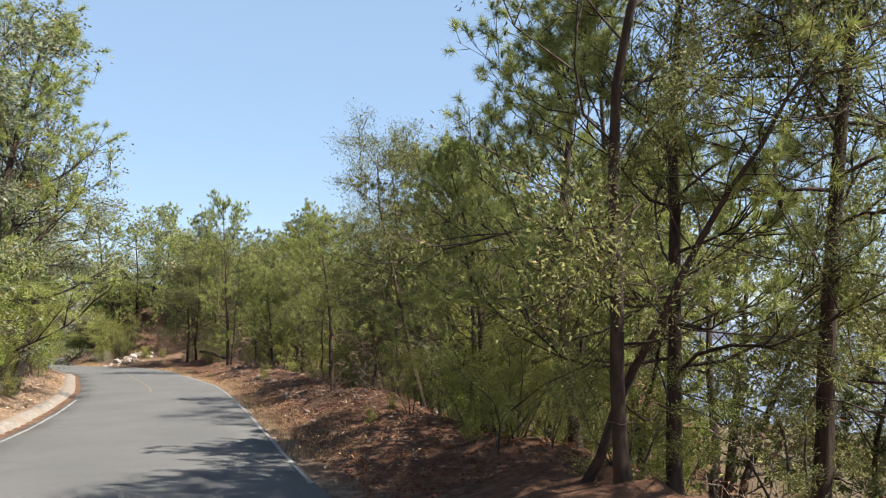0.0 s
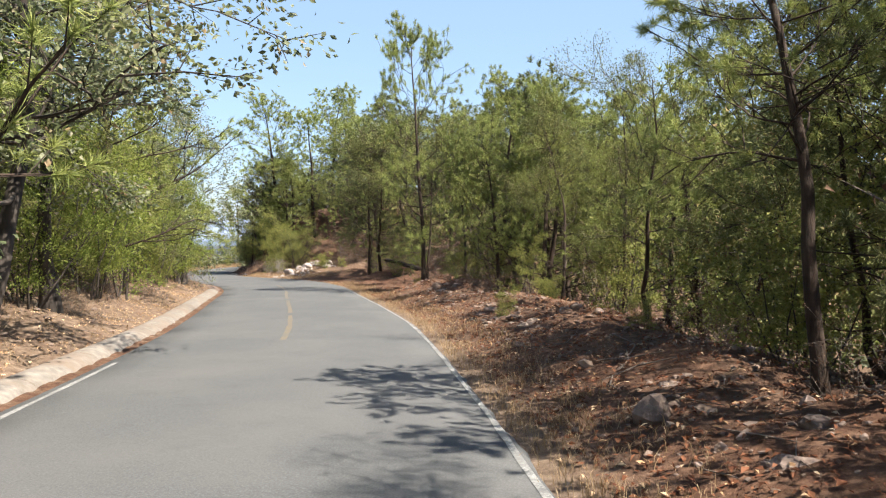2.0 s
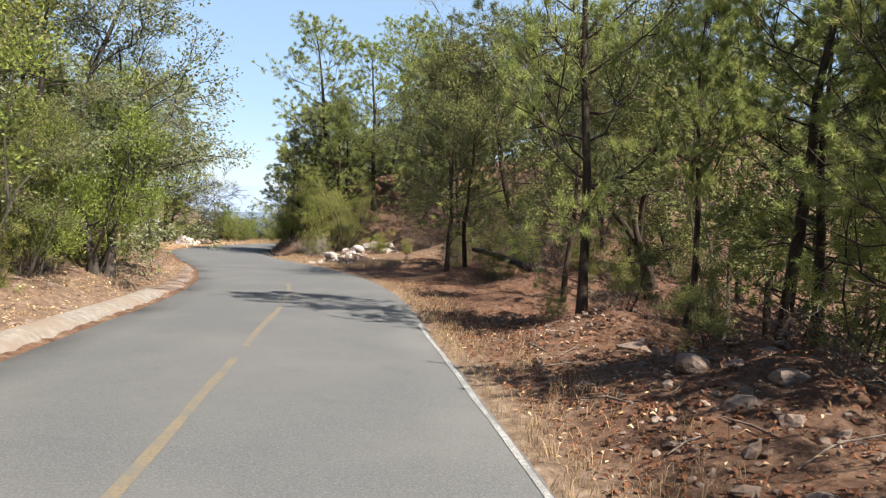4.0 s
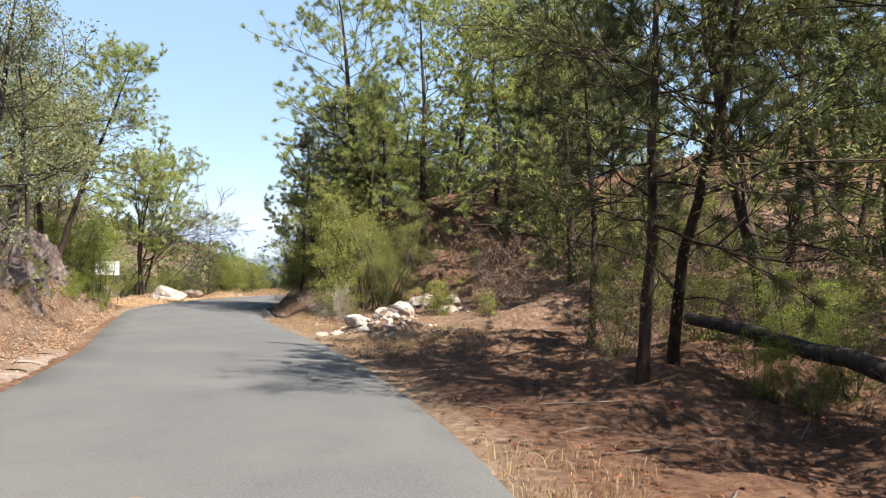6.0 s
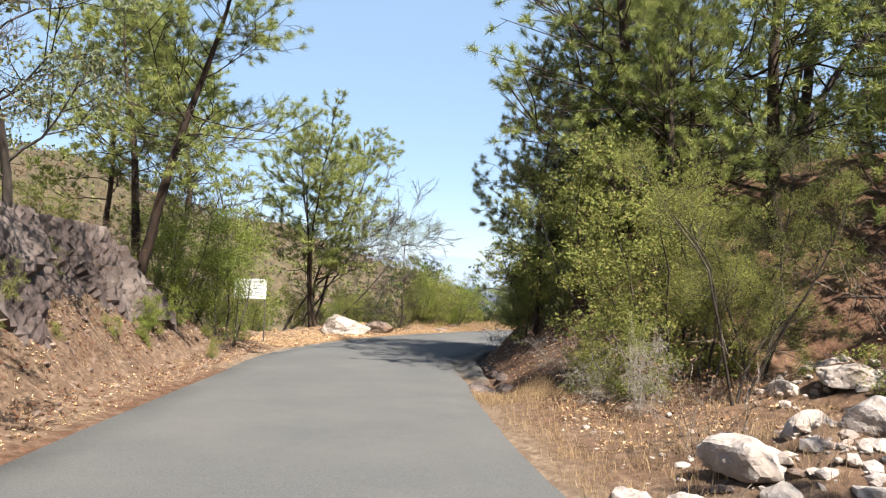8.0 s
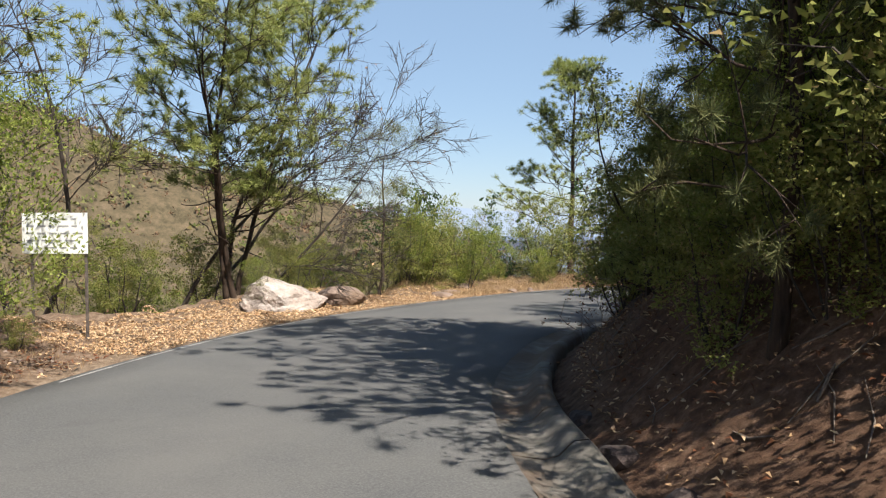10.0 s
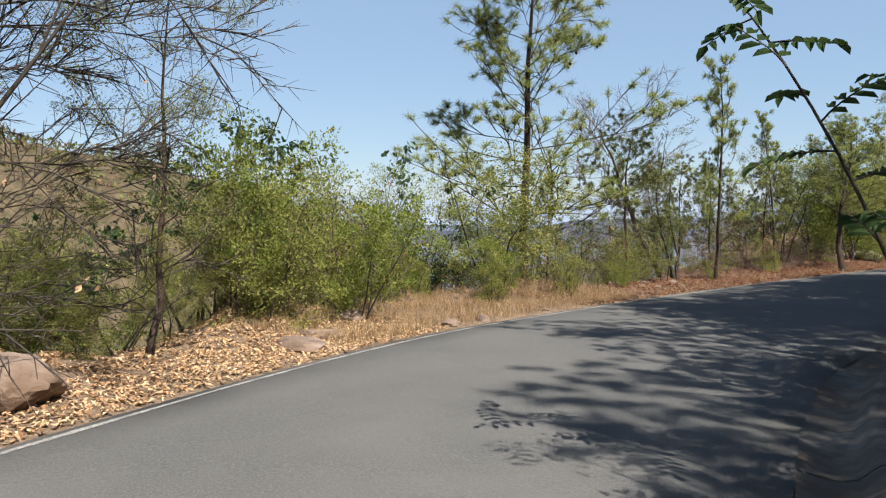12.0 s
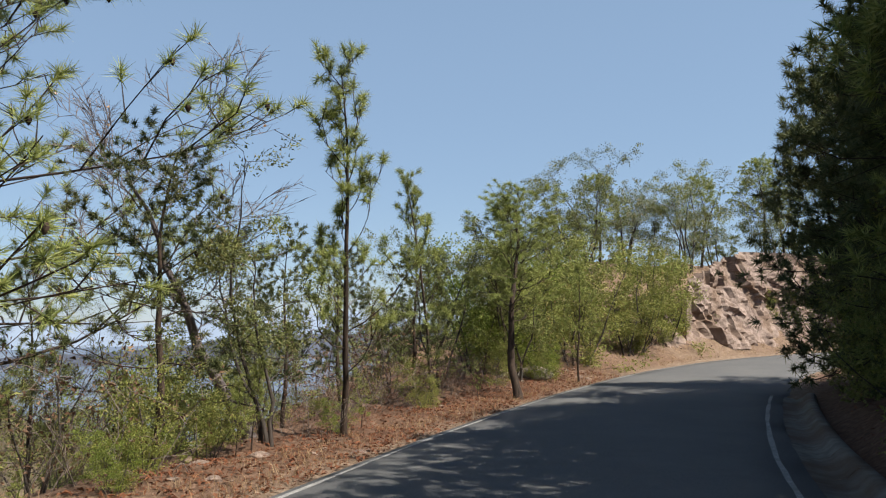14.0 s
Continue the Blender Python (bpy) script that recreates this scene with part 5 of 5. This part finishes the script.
def fallen_twigs():
    rng, g = np.random.default_rng(304), Geo()
    for n, s0, s1, side, near, far in ((260, 10, 50, 1, 0.8, 5.0), (160, 50, 80, 1, 0.6, 9.0), (120, 8, 88, -1, 0.9, 3.5), (160, 80, 104, 1, 1.0, 4.0)):
        for p in scatter(rng, n, s0, s1, side, near, far):
            a, L = rng.uniform(0, 6.28), rng.uniform(0.2, 0.9)
            q = p + (math.cos(a) * L / 2, math.sin(a) * L / 2, 0), p, p - (math.cos(a + 0.3) * L / 2, math.sin(a + 0.3) * L / 2, 0)
            q = np.array(q)
            q[:, 2] = ground(q[:, 0], q[:, 1]) + rng.uniform(0.008, 0.05, 3)
            g.tube(q, np.array([0.004, 0.008, 0.003]) * rng.uniform(0.7, 1.8), 4)
    tagged(new("fallen_twigs", g.mesh("fallen_twigs", TWIG)), "dry grey twigs fallen on the verges", "twigs", kind="stuff")


fallen_twigs()

# stones on the berm and the banks
STONES = [rock_mesh("stone", np.random.default_rng(200 + k), (1, 0.8, 0.6), PINK_ROCK, 10, 2, 0.05) for k in range(6)]
rng = np.random.default_rng(77)
for n, s0, s1, side, near, far, a, b in [(60, 12, 48, 1, 0.8, 3.8, .07, .28), (30, 30, 40, 1, 1.2, 3.5, .12, .4), (34, 10, 58, -1, 0.8, 3.0, .07, .25), (24, 60, 88, -1, 0.4, 2.4, .08, .3),
                                         (20, 66, 78, 1, 0.4, 4.0, .08, .25), (16, 96, 114, -1, 0.2, 2.5, .08, .35), (14, 124, 150, -1, 0.3, 2.0, .1, .4)]:
    for p in scatter(rng, n, s0, s1, side, near, far):
        ob = tagged(new("stone", STONES[rng.integers(0, 6)]), "small tan angular stone on the verge", "stone", "stones on the verge")
        k = rng.uniform(a, b)
        ob.matrix_basis = pose(p[0], p[1], p[2] - 0.1 * k, rng.uniform(-15, 15), rng.uniform(-15, 15), rng.uniform(0, 360)) @ Matrix.Diagonal((k, k, k * rng.uniform(0.7, 1.1), 1))


# ---- rock faces ----
def rock_face(name, label, seed, s0, s1, side, foot, slope, low, high, mat, step=0.14, proud=0.3, run=2.0):
    """A broken wall of rock along the road: steps, ribs and hollows on a leaning face."""
    rng = np.random.default_rng(seed)
    s, v = np.arange(s0, s1, step), np.arange(0, 1.001, step / high)
    S, V = np.meshgrid(s, v)
    S, V = S.ravel(), V.ravel()
    top = high * np.clip(np.minimum((S - s0) / run, (s1 - S) / run), 0, 1) ** 0.6
    up = V * high
    bulge = np.zeros_like(S)
    for blocks, w, turn in ((0.9, 1.0, 0.5), (4.0, 0.45, 0.6), (14.0, 0.18, 0.7)):
        n = int(blocks * (s1 - s0) * high / 3)
        seed_s, seed_z = rng.uniform(s0, s1, n), rng.uniform(0, high, n)
        ds, dz = S[:, None] - seed_s, up[:, None] - seed_z
        near = (ds * ds + dz * dz * 0.5 + 0.4 * ds * dz).argmin(1)
        i = np.arange(len(S))
        size = (3 / blocks) ** 0.5
        bulge += w * (rng.uniform(0, 1, n)[near] + turn * (rng.normal(0, 1, n)[near] * ds[i, near] + rng.normal(0, 1, n)[near] * dz[i, near]) / size * 0.5)
    d = foot + slope * up - proud * (bulge - 0.6) + 0.025 * rng.normal(0, 1, len(S))
    p = on_road(S, side * (HALF + d))
    z = p[:, 2] + low + up
    land = ground(p[:, 0], p[:, 1])
    p[:, 2] = np.where(up > top, np.minimum(z, land - 0.15), z)
    face = thing(name, label, "rock face")
    p, n = p.reshape(len(v), len(s), 3), max(int(2.0 / step), 2)
    for c in range(0, len(s) - 1, n):
        q = p[:, c:c + n + 1]
        w = q.shape[1]
        i = (np.arange(len(v) - 1)[:, None] * w + np.arange(w - 1)).ravel()
        g = Geo()
        g.add(q.reshape(-1, 3), np.stack([i, i + 1, i + 1 + w, i + w], 1))
        part("rock", g.mesh("rock", mat, False), face)


rock_face("rock_outcrop", "dark fissured rock wall in the roadside bank", 81, 72, 85.8, -1, 1.75, 0.26, 0.2, 2.9, DARK_ROCK, 0.12, 0.36, 3.0)
rock_face("rock_outcrop", "pinkish broken rock wall of the road cutting", 82, 138, 158, -1, 1.7, 0.5, 0.3, 5.0, PINK_ROCK, 0.13, 0.85, 7.0)


# ---- scrub on the far slopes ----
def far_scrub(name, label, mat, seed, n, low, high):
    rng, g = np.random.default_rng(seed), Geo()
    a, r = rng.uniform(radians(100), radians(255), n), 30 + 270 * rng.uniform(0, 1, n) ** 0.8
    x, y = -50 + r * np.cos(a), 90 + r * np.sin(a)
    s, lat, _ = road_frame(x, y)
    keep = lat < -16
    x, y = x[keep], y[keep]
    z = ground(x, y)
    size = rng.uniform(low, high, len(x))
    c = np.stack([x, y, z + size * 0.4], 1)
    p = (c[:, None] + rng.normal(0, 1, (len(x), 9, 3)) * size[:, None, None] * (0.36, 0.36, 0.32)).reshape(-1, 3)
    leaves(g, rng, p, np.repeat(size, 9) * rng.uniform(0.35, 0.7, len(p)), 1.5, 0.25, True)
    tagged(new(name, g.mesh(name, mat, False)), label, "scrub", kind="stuff")


far_scrub("far_scrub", "dark olive scrub on the slopes across the valley", THICKET, 90, 9000, 1.0, 2.8)
far_scrub("far_brush", "brown leafless brush on the slopes across the valley", BROWN_LEAF, 91, 8000, 0.8, 2.0)


# ---- a sapling with feathered leaves leaning over the gutter ----
def build_sapling(x, y, name, label, lean, height, seed, frond=0.55, leaf=0.15):
    rng = np.random.default_rng(seed)
    ob = thing(name, label, "sapling")
    ob.matrix_basis = pose(x, y, resting(x, y) - 0.05)
    f = np.linspace(0, 1, 12)[:, None]
    stem = np.hstack([lean[0] * f**1.6, lean[1] * f**1.6, height * f * (1 - 0.12 * f)])
    g = Geo()
    g.tube(stem, np.linspace(0.02, 0.006, 12), 6)
    part("stem", g.mesh("stem", GREY_BARK), ob, "thin dark stem")
    for k in range(11):
        p, d = along(stem, 0.4 + 0.6 * (k + 0.5) / 11)
        az = k * 2.4 + rng.uniform(-0.4, 0.4)
        w = unit(np.array((math.cos(az), math.sin(az), rng.uniform(-0.2, 0.8))))
        rib = way_from(rng, p, w, frond * rng.uniform(0.8, 1.3), 5, 0.05, -0.09)
        fr = Geo()
        fr.tube(rib, np.linspace(0.008, 0.003, 6), 3)
        stalk = part("frond", fr.mesh("frond", GREY_BARK), ob)
        for j in range(9):
            q, e = along(rib, 0.2 + 0.8 * j / 9)
            out = unit(np.cross(e, (0, 0, 1))) * (1 if j % 2 else -1) * (0.0 if j == 8 else 1) + e * 0.55 + np.array((0, 0, -0.35))
            out = unit(out)
            sd = unit(np.cross(out, (0, 0, 1)) + rng.normal(0, 0.25, 3))
            L = leaf * rng.uniform(0.8, 1.2)
            up = np.cross(sd, out) * 0.03
            lf = Geo()
            lf.add([q, q + out * L * 0.35 + sd * L * 0.24 + up, q + out * L * 0.75 + sd * L * 0.17 + up, q + out * L, q + out * L * 0.75 - sd * L * 0.17 + up, q + out * L * 0.35 - sd * L * 0.24 + up], [[0, 1, 2, 3], [0, 3, 4, 5]])
            part("leaf", lf.mesh("leaf", DARK_LEAF, False), stalk)


build_sapling(-49.55, 98.6, "sapling", "thin sapling with feathered dark green leaves leaning over the gutter", (-1.3, 0.1), 3.75, 5, 0.45, 0.12)
build_sapling(-49.0, 101.6, "sapling", "sapling with feathered dark leaves on the shaded bank", (-1.0, -0.4), 2.4, 6, 0.6, 0.16)


# ---- a fallen trunk in the thicket ----
def build_log():
    g, rng = Geo(), np.random.default_rng(8)
    a, b = np.array((-24.6, 75.6, resting(-24.6, 75.6) + 0.85)), np.array((-21.2, 73.4, resting(-21.2, 73.4) + 0.12))
    pts = a + (b - a) * np.linspace(0, 1, 9)[:, None] + rng.normal(0, 0.03, (9, 3))
    g.tube(pts, np.linspace(0.09, 0.15, 9), 9)
    tagged(new("fallen_trunk", g.mesh("fallen_trunk", GREY_BARK)), "fallen grey trunk leaning among the trees", "log")


build_log()
